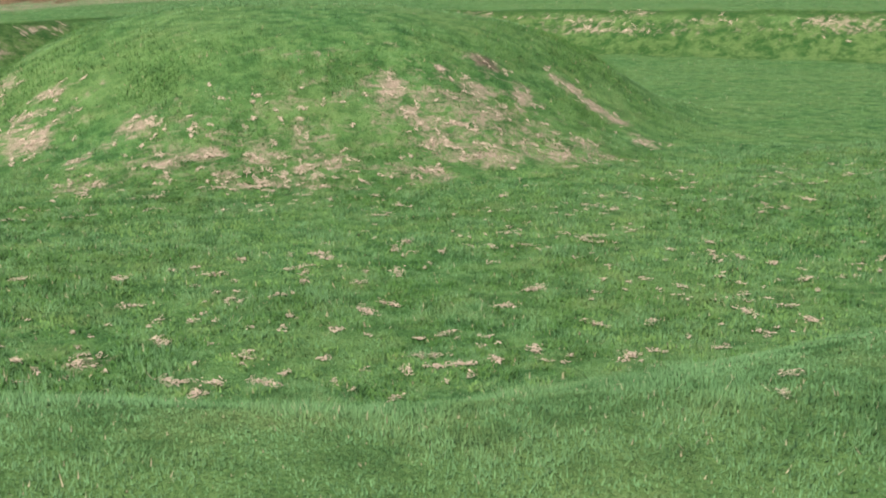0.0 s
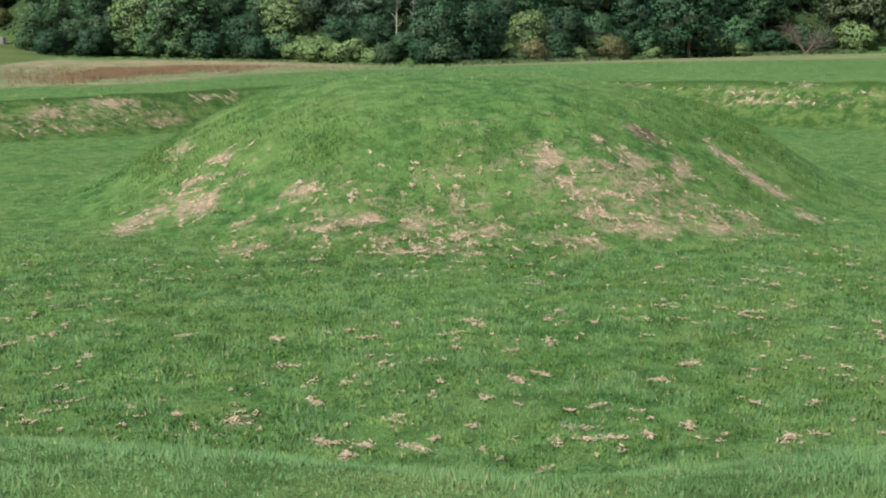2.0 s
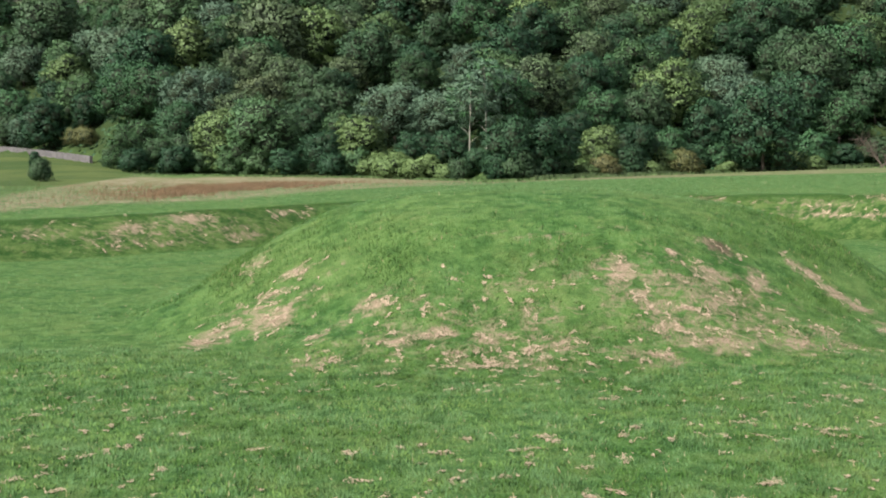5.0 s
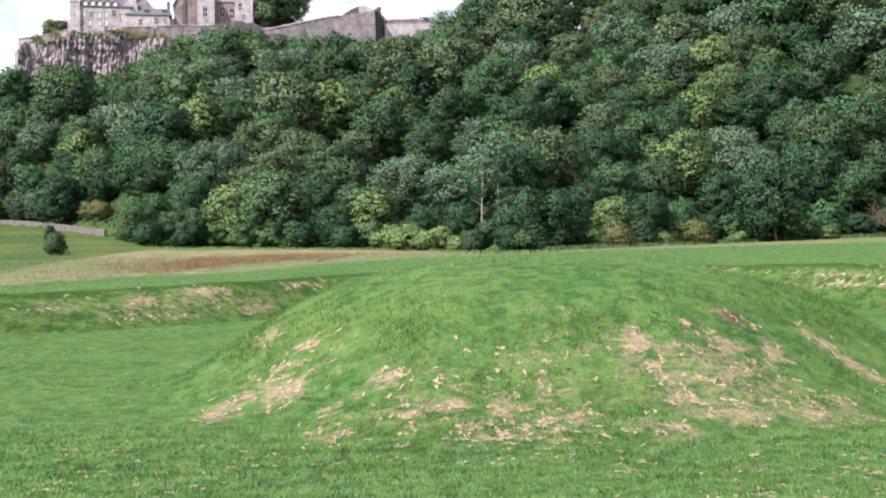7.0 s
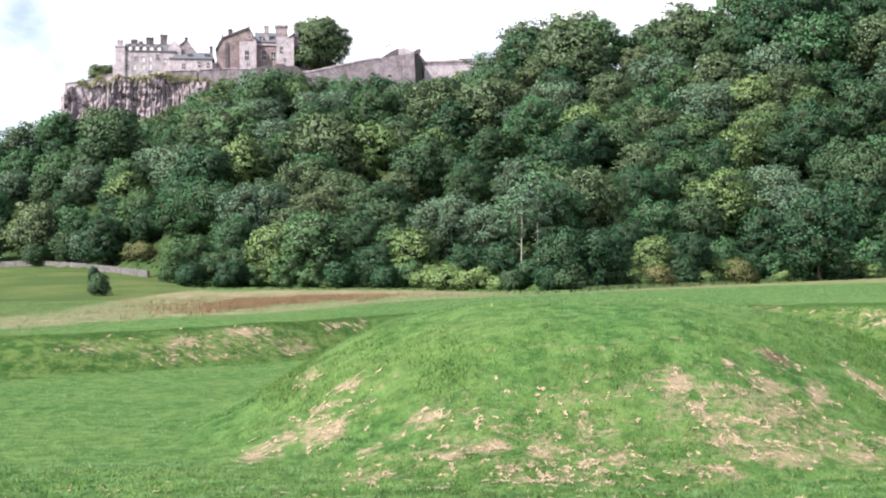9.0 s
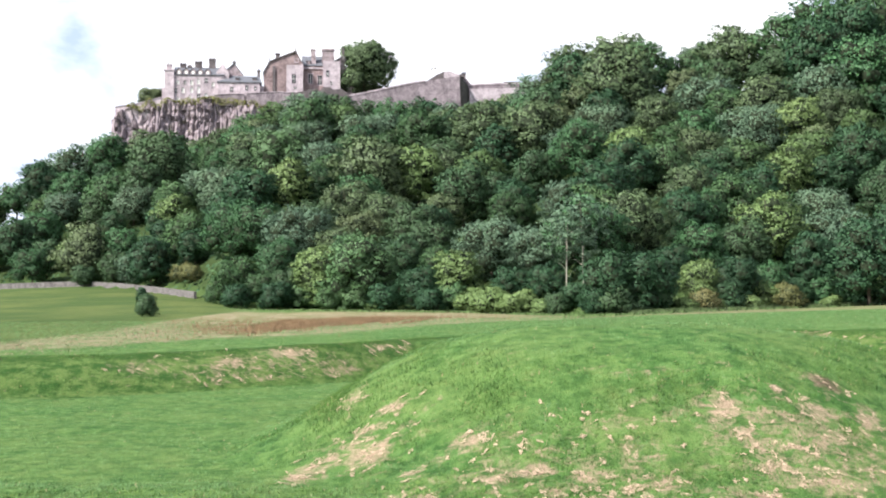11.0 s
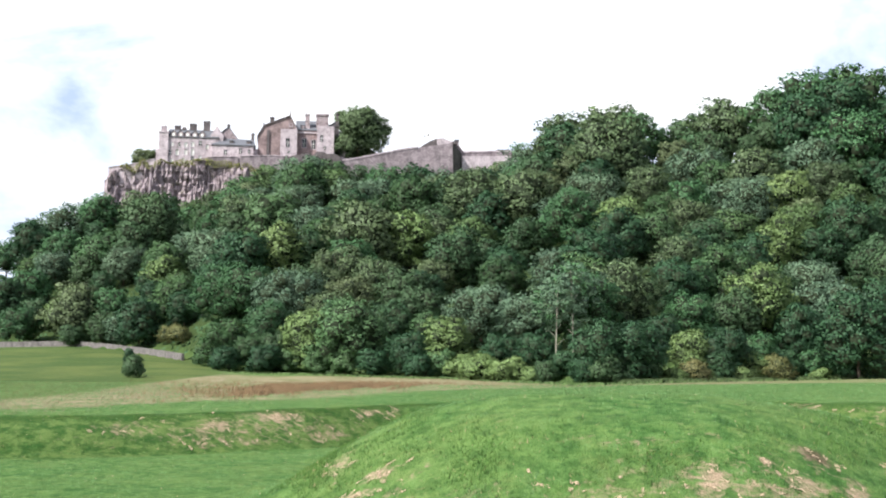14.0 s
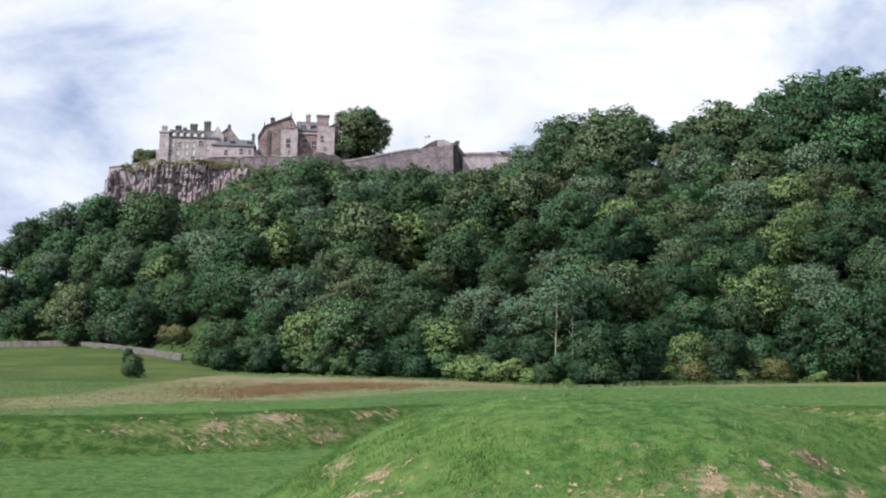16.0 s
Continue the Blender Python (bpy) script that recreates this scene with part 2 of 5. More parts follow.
def ground_height(x, y):
    x, y = np.asarray(x, float), np.asarray(y, float)
    d = np.hypot(x, y)
    crest = np.interp(x, [-30, -0.7, 0.8, 3.1, 10, 30], [14, 4.65, 4.1, 4.35, 5.6, 12])
    z = 2.15 * (1 - smooth(y, crest - 0.9, crest + 5.6))
    z = np.maximum(z, np.interp(mound_radius(x, y), MOUND_R, MOUND_Z))
    ef = edge_far(x)
    top = np.interp(x, [-15, -11, 0, 16, 25, 32], [1.38, 1.46, 1.62, 1.85, 2.0, 2.08])
    run = np.clip((y - ef) / BANK_RUN, 0, 1)
    bank = top * (0.45 * run + 0.55 * smooth(run, 0, 1))
    z = np.maximum(z, bank)
    z0, up, d0, inside = hill_at(x, y)
    far = smooth(d, 75, d0) ** 1.5
    z = z * (1 - far) + z0 * far + up
    cz = castle_rock(x, y)
    return z * (1 - cz) + np.maximum(z, 57.3) * cz


def ground_z(x, y):
    return float(ground_height(x, y))


def at(heading, dist):
    """A place on the ground by heading and distance."""
    x, y = dist * math.sin(radians(heading)), dist * math.cos(radians(heading))
    return Vector((x, y, ground_z(x, y)))


def spaced(parts):
    out = []
    for lo, hi, step in parts:
        out += list(np.arange(lo, hi, step))
    return np.array(out)


def part(name, bm, mat, parent=None, label=""):
    me = bpy.data.meshes.new(name)
    bm.to_mesh(me)
    bm.free()
    me.materials.append(mat)
    ob = new(name, me)
    ob.parent = parent
    return tagged(ob, label)


def raw(name, verts, faces, mat, parent=None, smooth_faces=False):
    me = bpy.data.meshes.new(name)
    me.from_pydata([tuple(v) for v in verts], [], [tuple(f) for f in faces])
    me.materials.append(mat)
    if smooth_faces:
        me.polygons.foreach_set("use_smooth", [True] * len(me.polygons))
    ob = new(name, me)
    ob.parent = parent
    return ob


def empty(name, where=(0, 0, 0)):
    ob = new(name)
    ob.location = where
    return ob


# ---- ground ----
# worn places: x, y, half width, half depth, weight
FACE = [(4.5, 22.7, 0.54, 0.41, 1.00), (7.0, 24.3, 0.46, 0.32, 0.90), (5.8, 23.4, 0.25, 0.22, 0.70), (6.5, 23.0, 0.56, 0.44, 0.75),
    (7.6, 23.4, 0.32, 0.45, 0.85), (6.6, 22.3, 0.48, 0.31, 0.75), (4.9, 22.0, 0.41, 0.29, 0.70), (5.8, 21.6, 0.35, 0.24, 0.85),
    (5.2, 21.2, 0.46, 0.33, 0.85), (-0.4, 22.5, 0.47, 0.33, 0.70), (-1.4, 21.9, 0.29, 0.55, 0.55), (2.3, 22.2, 0.70, 0.46, 0.45),
    (2.9, 22.6, 0.59, 0.40, 0.40), (0.3, 22.0, 0.69, 0.33, 0.45), (3.5, 23.8, 0.95, 0.14, 0.38), (2.2, 24.0, 0.95, 0.14, 0.34),
    (5.9, 21.9, 2.7, 1.6, 0.54), (1.2, 21.2, 3.2, 1.2, 0.44), (-2.6, 23.8, 1.4, 1.3, 0.45)]
FOOT = [(6.1, 20.8, 0.68, 0.48, 1.00), (6.8, 21.5, 0.71, 0.29, 0.70), (7.5, 21.2, 0.59, 0.56, 0.95), (4.8, 20.2, 0.60, 0.37, 0.95),
    (8.7, 21.3, 0.60, 0.33, 0.80), (10.2, 23.0, 0.39, 0.47, 0.70), (8.4, 21.9, 0.49, 0.48, 0.70), (3.1, 20.6, 0.44, 0.37, 0.90),
    (2.6, 20.5, 0.22, 0.31, 0.70), (1.7, 20.9, 0.27, 0.29, 0.90), (1.1, 20.4, 0.21, 0.25, 0.80), (0.7, 21.2, 0.55, 0.25, 0.75),
    (0.1, 21.0, 0.39, 0.32, 0.75), (1.4, 19.9, 0.52, 0.23, 0.60), (2.0, 20.0, 0.42, 0.22, 0.60), (-1.2, 20.7, 0.27, 0.35, 0.80),
    (-1.6, 20.8, 0.44, 0.42, 0.60), (3.3, 20.1, 2.67, 0.73, 0.42), (-0.8, 11.2, 0.18, 0.21, 0.85), (0.7, 3.4, 0.08, 0.10, 0.50)]
RIDGE = [(8.9, 25.1, 0.21, 0.35, 0.90), (9.2, 24.8, 0.28, 0.42, 1.00), (9.6, 24.4, 0.34, 0.41, 1.00), (10.0, 24.2, 0.34, 0.44, 1.00),
    (-2.5, 23.5, 0.68, 0.63, 0.95), (-2.8, 24.2, 0.38, 0.54, 0.70), (-3.6, 23.3, 0.55, 0.49, 0.95), (-3.9, 23.1, 0.31, 0.62, 0.95),
    (-2.1, 25.1, 0.52, 0.27, 0.70), (-3.1, 26.6, 0.35, 0.73, 0.65), (-2.3, 24.5, 0.51, 0.26, 0.65)]
# along the far bank: x, metres up from its foot, half width, half depth, weight
BANKS = [(-8.7, 3.0, 1.15, 0.65, 0.90), (-10.8, 2.3, 0.85, 0.75, 0.85), (-6.5, 1.3, 0.85, 0.45, 0.85), (-5.1, 3.0, 0.55, 0.45, 0.70),
    (-4.0, 3.0, 0.35, 0.45, 0.60), (-9.3, 1.0, 1.1, 0.35, 0.60), (-13.8, 2.4, 1.5, 0.70, 0.55), (-10.9, 0.9, 0.55, 0.35, 0.65),
    (-9.5, 2.1, 4.5, 1.3, 0.50), (15.8, 3.3, 0.9, 0.5, 0.75), (20.5, 2.9, 2.6, 0.40, 0.60), (25.0, 2.9, 1.5, 0.45, 0.52),
    (30.0, 2.8, 1.7, 0.7, 0.70), (32.5, 3.0, 1.5, 0.6, 0.60), (22.8, 3.6, 1.0, 0.35, 0.55), (24.0, 2.6, 10.0, 0.8, 0.28), (21.0, 2.1, 4.0, 0.22, 0.75)]
WORN = FACE + FOOT + RIDGE


def lumps(x, y, scale, seed):
    out = np.zeros(np.shape(x))
    rng = np.random.default_rng(seed)
    for i in range(14):
        th, k, ph = rng.uniform(0, math.tau), scale * rng.uniform(0.6, 1.9), rng.uniform(0, math.tau)
        out += np.sin(k * (x * math.cos(th) + y * math.sin(th)) + ph)
    return out / math.sqrt(7)


def dryness(x, y):
    """How worn the turf is: 0 green, 1 bare."""
    out = np.zeros(np.shape(x))
    for px, py, rx, ry, w in WORN:
        w = min(w, 0.80)
        q = ((x - px) / rx) ** 2 + ((y - py) / ry) ** 2
        out = np.maximum(out, w * np.exp(-0.8 * q))
    for px, py, rx, ry, w in BANKS:
        q = ((x - px) / rx) ** 2 + ((y - edge_far(x) - py) / ry) ** 2
        out = np.maximum(out, 0.85 * w * np.exp(-0.8 * q))
    return out


def lip_of(x, y):
    """Painted shade under the tussocky edge along the far bank's top."""
    up_bank = y - edge_far(x) + 0.10 * lumps(x, x * 0, 1.1, 10)
    return np.exp(-((up_bank - BANK_RUN + 0.25) / 0.34) ** 2)


def rankness(x, y):
    """Where the far bank's grass is long and dark: at its lip, with the painted shade, and on its lower face."""
    up_bank = y - edge_far(x) + 0.25 * lumps(x, y, 1.3, 9)
    face = 0.85 * smooth(up_bank, -0.9, 0.3) * (1 - smooth(up_bank, 2.8, 3.9))
    return np.clip(face + lip_of(x, y), 0, 1)


def meadow_start(h):
    """Distance at which the long grass begins, by heading."""
    return np.interp(h, [-24, -19, -16.5, -14, -8.7, -5.9, -0.3, 3.4, 8, 13.6, 23], [48, 53, 58, 61, 64, 69, 82, 89, 101, 103, 114])


def meadow_back(h):
    """Distance at which it gives way to the pasture."""
    return np.interp(h, [-24, -21, -19, -17.5, -16.5, -15.3, -14, -12.5, -11], [60, 71, 80, 90, 98, 106, 117, 130, 400])


def make_ground():
    xs = spaced([(-3000, -400, 200), (-400, -180, 20), (-180, -60, 5), (-60, -18, 1.2), (-18, 36, 0.22), (36, 60, 1.2), (60, 180, 5), (180, 400, 20), (400, 3001, 200)])
    ys = spaced([(-3000, -300, 200), (-300, -40, 20), (-40, 2, 2.0), (2, 62, 0.25), (62, 130, 1.6), (130, 360, 4), (360, 500, 15), (500, 3101, 200)])
    gx, gy = np.meshgrid(xs, ys)
    gz = ground_height(gx, gy)
    d = np.hypot(gx, gy)
    near = (d < 70)
    gz = gz + near * 0.018 * lumps(gx, gy, 1.6, 3) * smooth(d, 2, 8)
    verts = np.stack([gx, gy, gz], -1).reshape(-1, 3)
    ny, nx = gx.shape
    i = np.arange(nx * ny).reshape(ny, nx)
    faces = np.stack([i[:-1, :-1], i[:-1, 1:], i[1:, 1:], i[1:, :-1]], -1).reshape(-1, 4)
    ob = raw("ground", verts.tolist(), faces.tolist(), TURF, smooth_faces=True)
    h = np.degrees(np.arctan2(gx, gy))
    z0, up, d0, inside = hill_at(gx, gy)
    start = meadow_start(h)
    wob = 3 * lumps(gx, gy, 0.12, 8)
    meadow = smooth(d + wob, start - 1, start + 4) * (1 - smooth(d + 2 * wob, d0 - 14, d0 - 5) * smooth(h, -14, -11))
    back = meadow_back(h)
    meadow *= 1 - smooth(d + 0.6 * wob, back - 3, back + 4)
    meadow *= 1 - 0.4 * smooth(h, -3, 4)
    pasture = smooth(d + 0.6 * wob, back - 3, back + 4) * (1 - smooth(h, -13.5, -11.5)) * (1 - smooth(up, 0.3, 2.0))
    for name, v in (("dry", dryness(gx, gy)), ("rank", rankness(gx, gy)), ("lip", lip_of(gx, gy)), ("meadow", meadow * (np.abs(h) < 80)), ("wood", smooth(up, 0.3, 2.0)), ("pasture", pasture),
                    ("soil", np.clip(1.2 - ((gx - 7.05) / 0.34) ** 2 - ((gy - 24.35) / 0.24) ** 2, 0, 0.8))):
        ob.data.attributes.new(name, "FLOAT", "POINT").data.foreach_set("value", v.astype(np.float32).ravel())
    return tagged(ob, "mown green turf with worn straw patches", "ground", kind="structure")


make_ground()


# ---- trees ----
CORE = bmesh.new()
bmesh.ops.create_icosphere(CORE, subdivisions=1, radius=1.0)
CORE_VERTS = [tuple(v.co) for v in CORE.verts]
CORE_FACES = [tuple(v.index for v in f.verts) for f in CORE.faces]
CORE.free()


def crown_mesh(name, seed, width, height, mat, leaf=0.46, count=2100, lobes=16, low=0.12, clump=0.112, core=True, clumps=80):
    """A crown of leaves on clumps on limbs' lobes; its foot is at z = 0, in metres."""
    rng = np.random.default_rng(seed)
    leaf, count = leaf * 0.86, count * 2
    centres, radii = [], []
    lean = rng.uniform(-0.08, 0.08, 2) * width
    # lobes over a dome: wide below, round on top
    mid = low + 0.40 * (1 - low)
    for i in range(lobes):
        up = 0.93 - 1.50 * (i + 0.5) / lobes + rng.uniform(-0.08, 0.08)
        ring = math.sqrt(max(0.05, 1 - up * up))
        a = i * 2.4 + rng.uniform(-0.5, 0.5)
        rr = width * 0.5 * ring * rng.uniform(0.52, 0.70)
        zz = mid + (0.40 * (1 - low) if up > 0 else 0.42 * (mid - low) / 0.4) * up
        centres.append((rr * math.cos(a) + lean[0] * zz, rr * math.sin(a) + lean[1] * zz, zz * height))
        radii.append(width * rng.uniform(0.19, 0.27))
    centres.append((lean[0] * mid, lean[1] * mid, mid * height))
    radii.append(width * 0.30)
    lobes += 1
    centres, radii = np.array(centres), np.array(radii)
    flat = np.array([1, 1, 0.78])

    def outside(p, c, r, inner):
        keep = np.ones(len(p), bool)
        for cc, q in zip(c, r):
            keep &= np.linalg.norm((p - cc) / flat, axis=1) > q * inner
        return keep

    # clumps over the lobes
    pick = rng.choice(lobes, size=1100, p=radii ** 2 / (radii ** 2).sum())
    n = rng.normal(size=(1100, 3))
    n /= np.linalg.norm(n, axis=1)[:, None]
    cl = centres[pick] + n * flat * (radii[pick] * rng.uniform(0.80, 1.14, 1100))[:, None]
    cl = cl[outside(cl, centres, radii, 0.76)][:clumps]
    cr = width * clump * rng.uniform(0.6, 1.2, len(cl))
    # leaves over the clumps
    m = count * 3
    pick = rng.choice(len(cl), size=m, p=cr ** 2 / (cr ** 2).sum())
    n = rng.normal(size=(m, 3))
    n[:, 2] += 0.3
    n /= np.linalg.norm(n, axis=1)[:, None]
    spray = np.array([1.0, 1.0, 0.55])
    p = cl[pick] + n * spray * (cr[pick] * rng.uniform(0.45, 1.25, m))[:, None]
    droop = np.linalg.norm((p - cl[pick])[:, :2], axis=1) / cr[pick]
    p[:, 2] -= 0.22 * cr[pick] * droop ** 2
    keep = outside(p, centres, radii, 0.76)
    n = n / spray
    n /= np.linalg.norm(n, axis=1)[:, None]
    p, n = p[keep][:count], n[keep][:count]
    # a second layer, close to the lobes, fills the gaps between the sprays
    m = int(count * 1.1) if core else 0
    pick = rng.choice(lobes, size=m, p=radii ** 2 / (radii ** 2).sum())
    inner = rng.normal(size=(m, 3))
    inner[:, 2] += 0.25
    inner /= np.linalg.norm(inner, axis=1)[:, None]
    q = centres[pick] + inner * flat * (radii[pick] * rng.uniform(0.66, 0.94, m))[:, None]
    keep = outside(q, centres, radii, 0.64)
    p, n = np.concatenate([p, q[keep][:int(count * 0.55)]]), np.concatenate([n, inner[keep][:int(count * 0.55)]])
    s = leaf * rng.uniform(0.5, 1.35, len(p))
    s = s[:, None]
    g = n + rng.normal(scale=0.32, size=n.shape)
    g /= np.linalg.norm(g, axis=1)[:, None]
    u = np.cross(g, rng.normal(size=n.shape))
    u /= np.linalg.norm(u, axis=1)[:, None]
    v = np.cross(g, u)
    quad = np.stack([p - u * s * 0.55 - v * s * 0.35, p + u * s * 0.5 - v * s * 0.28, p + u * s * 0.06 + v * s * 0.62], 1)
    if float(np.mean(np.sum(np.cross(quad[:, 1] - quad[:, 0], quad[:, 2] - quad[:, 0]) * n, 1))) < 0:
        quad = quad[:, ::-1]
    verts, soft = [quad.reshape(-1, 3)], [np.repeat(n + rng.normal(scale=0.16, size=n.shape), 3, axis=0)]
    faces = [(3 * i, 3 * i + 1, 3 * i + 2) for i in range(len(p))]
    # near-black core added deep inside each lobe: painted shade for the gaps
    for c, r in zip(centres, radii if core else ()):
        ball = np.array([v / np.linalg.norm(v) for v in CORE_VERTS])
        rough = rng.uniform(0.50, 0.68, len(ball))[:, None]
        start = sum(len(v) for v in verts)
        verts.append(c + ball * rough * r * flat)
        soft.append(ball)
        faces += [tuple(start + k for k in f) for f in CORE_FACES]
    verts, soft = np.concatenate(verts), np.concatenate(soft)
    whole = (verts - np.array([0, 0, 0.45 * height])) / np.array([width / 2, width / 2, height / 2])
    near = np.argmin([np.linalg.norm((verts - c) / flat, axis=1) / r for c, r in zip(centres, radii)], axis=0)
    billow = (verts - centres[near]) / radii[near][:, None]
    soft = 0.38 * soft + 0.85 * billow + 0.85 * whole + np.array([0, 0, 0.05])
    soft /= np.linalg.norm(soft, axis=1)[:, None]
    me = bpy.data.meshes.new(name)
    me.from_pydata(verts.tolist(), [], faces)
    me.materials.append(mat)
    me.materials.append(GAP_SHADE)
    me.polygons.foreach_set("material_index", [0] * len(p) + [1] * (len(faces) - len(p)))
    me.normals_split_custom_set_from_vertices(soft.tolist())
    return me


def trunk_mesh(name, seed, height, girth, mat, limbs=6, reach=2.2):
    rng = np.random.default_rng(seed)
    bm = bmesh.new()

    def limb(points, r0, r1):
        rings = []
        for k, q in enumerate(points):
            f = k / (len(points) - 1)
            r = r0 * (1 - f) + r1 * f
            rings.append([bm.verts.new((q[0] + r * math.cos(j * math.tau / 7), q[1] + r * math.sin(j * math.tau / 7), q[2])) for j in range(7)])
        for lo, hi in zip(rings, rings[1:]):
            for j in range(7):
                bm.faces.new((lo[j], lo[(j + 1) % 7], hi[(j + 1) % 7], hi[j]))

    bend = rng.uniform(-0.3, 0.3, 2)
    spine = [(bend[0] * f * f * 2, bend[1] * f * f * 2, -0.6 + (height + 0.6) * f) for f in np.linspace(0, 1, 6)]
    limb(spine, girth * 1.15, girth * 0.2)
    for i in range(limbs):
        f = 0.3 + 0.55 * i / max(1, limbs - 1)
        a = i * 2.4 + rng.uniform(-0.3, 0.3)
        s = np.array([bend[0] * f * f * 2, bend[1] * f * f * 2, height * f])
        e = s + np.array([math.cos(a) * reach, math.sin(a) * reach, reach * rng.uniform(0.5, 1.1)])
        limb([s, (s + e) / 2 + np.array([0, 0, 0.12 * reach]), e], girth * 0.42, girth * 0.1)
    me = bpy.data.meshes.new(name)
    bm.to_mesh(me)
    bm.free()
    me.materials.append(mat)
    return me


KINDS, NEAR_KINDS = {}, {}
SHAPES = {"D": (10.5, 12.0, LEAF_DARK), "M": (12.0, 13.0, LEAF_MID), "L": (10.0, 13.0, LEAF_LIGHT),
          "G": (13.5, 12.5, LEAF_GREY), "O": (11.5, 12.5, LEAF_OLIVE), "B": (11.0, 12.5, LEAF_BLUE)}
for i, (key, (w, h, mat)) in enumerate(SHAPES.items()):
    for j in range(2):
        stem = trunk_mesh("trunk", 40 + 2 * i + j, h * 0.8, 0.24, BARK)
        for kinds, leaf, count, low in ((KINDS, 0.50, 1750, 0.06), (NEAR_KINDS, 0.40, 2500, 0.0)):
            crown = crown_mesh("crown", 20 + 2 * i + j, w, h, mat, leaf, count, 13 + (i + 2 * j) % 5, low, 0.080, True, 230)
            high = float(np.percentile([v.co.z for v in crown.vertices], 95))
            kinds.setdefault(key, []).append((crown, stem, w, high, mat))
PARK_TREE = (crown_mesh("crown", 90, 13.0, 13.5, LEAF_OLIVE, 0.40, 6500, 18, 0.04, 0.075, True, 260), trunk_mesh("trunk", 91, 9.0, 0.35, BARK), 13.0, 13.5, LEAF_OLIVE)
SHRUB = (crown_mesh("crown", 70, 5.0, 3.2, LEAF_LIGHT, 0.26, 1600, 12, 0.02), trunk_mesh("trunk", 71, 1.8, 0.07, BARK, 6, 1.2), 5.0, 3.2, LEAF_LIGHT)
DARK_SHRUB = (crown_mesh("crown", 72, 4.0, 3.4, LEAF_DARK, 0.22, 1600, 11, 0.04), trunk_mesh("trunk", 73, 2.2, 0.08, BARK, 6, 1.0), 4.0, 3.4, LEAF_DARK)
MID_SHRUB = (crown_mesh("crown", 78, 4.6, 4.2, LEAF_MID, 0.24, 1700, 11, 0.02), trunk_mesh("trunk", 79, 2.4, 0.08, BARK, 6, 1.2), 4.6, 4.2, LEAF_MID)
RUST_SHRUB = (crown_mesh("crown", 74, 4.5, 3.4, LEAF_RUST, 0.22, 1500, 11, 0.02), trunk_mesh("trunk", 75, 2.0, 0.07, BARK, 6, 1.0), 4.5, 3.4, LEAF_RUST)
BIRCH = (crown_mesh("crown", 76, 8.0, 13.5, LEAF_GREY, 0.30, 1500, 12, 0.42, 0.09, False), trunk_mesh("trunk", 77, 12.0, 0.095, PALE_BARK, 7, 1.5), 8.0, 13.5, LEAF_GREY)

TREE_LABEL = {LEAF_DARK: "dark green broadleaf tree in full summer leaf", LEAF_MID: "mid-green broadleaf tree in full leaf on the wooded slope",
              LEAF_LIGHT: "yellowish green broadleaf tree on the wooded slope", LEAF_GREY: "grey-green broadleaf tree on the wooded slope",
              LEAF_OLIVE: "dull olive-green broadleaf tree on the wooded slope", LEAF_BLUE: "bluish dark green broadleaf tree on the wooded slope"}


def tree(kind, where, size=1.0, turn=0.0, name="tree", label="", group="trees on the castle hill", squash=1.0):
    crown, trunk, w, h, mat = kind
    root = empty(name, where)
    root.rotation_euler = (0, 0, turn)
    root.scale = (size, size, size * squash)
    for nm, me in (("trunk", trunk), ("crown", crown)):
        ob = new(nm, me)
        ob.parent = root
    return tagged(root, label or TREE_LABEL[mat], "shrub" if "shrub" in name else "tree", group)


def treetop(h):
    return float(np.interp(h, TREETOPS[:, 0], TREETOPS[:, 1]))


TAKEN = []


def stand(kind, heading, dist, size, name="tree", label="", group="", squash=1.0, sink=0.15, turn=1.0):
    p = at(heading, dist)
    TAKEN.append((p.x, p.y, 0.34 * kind[2] * size))
    return tree(kind, (p.x, p.y, p.z - sink), size, turn, name, label, group, squash)


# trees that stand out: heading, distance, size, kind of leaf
# past heading 17 some dark leaf stands in for the lens's edge dimming
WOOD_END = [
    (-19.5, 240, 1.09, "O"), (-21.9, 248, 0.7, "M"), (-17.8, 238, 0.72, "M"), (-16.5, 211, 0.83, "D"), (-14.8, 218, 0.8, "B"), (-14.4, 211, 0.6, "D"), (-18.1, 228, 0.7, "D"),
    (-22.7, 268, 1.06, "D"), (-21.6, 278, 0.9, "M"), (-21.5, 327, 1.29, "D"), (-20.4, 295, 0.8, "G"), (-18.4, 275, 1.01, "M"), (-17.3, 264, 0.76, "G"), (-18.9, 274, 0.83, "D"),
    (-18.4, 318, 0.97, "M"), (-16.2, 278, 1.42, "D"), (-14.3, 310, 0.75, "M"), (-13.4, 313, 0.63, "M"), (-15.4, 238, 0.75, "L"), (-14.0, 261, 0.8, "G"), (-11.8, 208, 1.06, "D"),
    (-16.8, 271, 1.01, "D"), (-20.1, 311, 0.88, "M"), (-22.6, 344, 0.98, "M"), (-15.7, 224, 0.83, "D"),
]
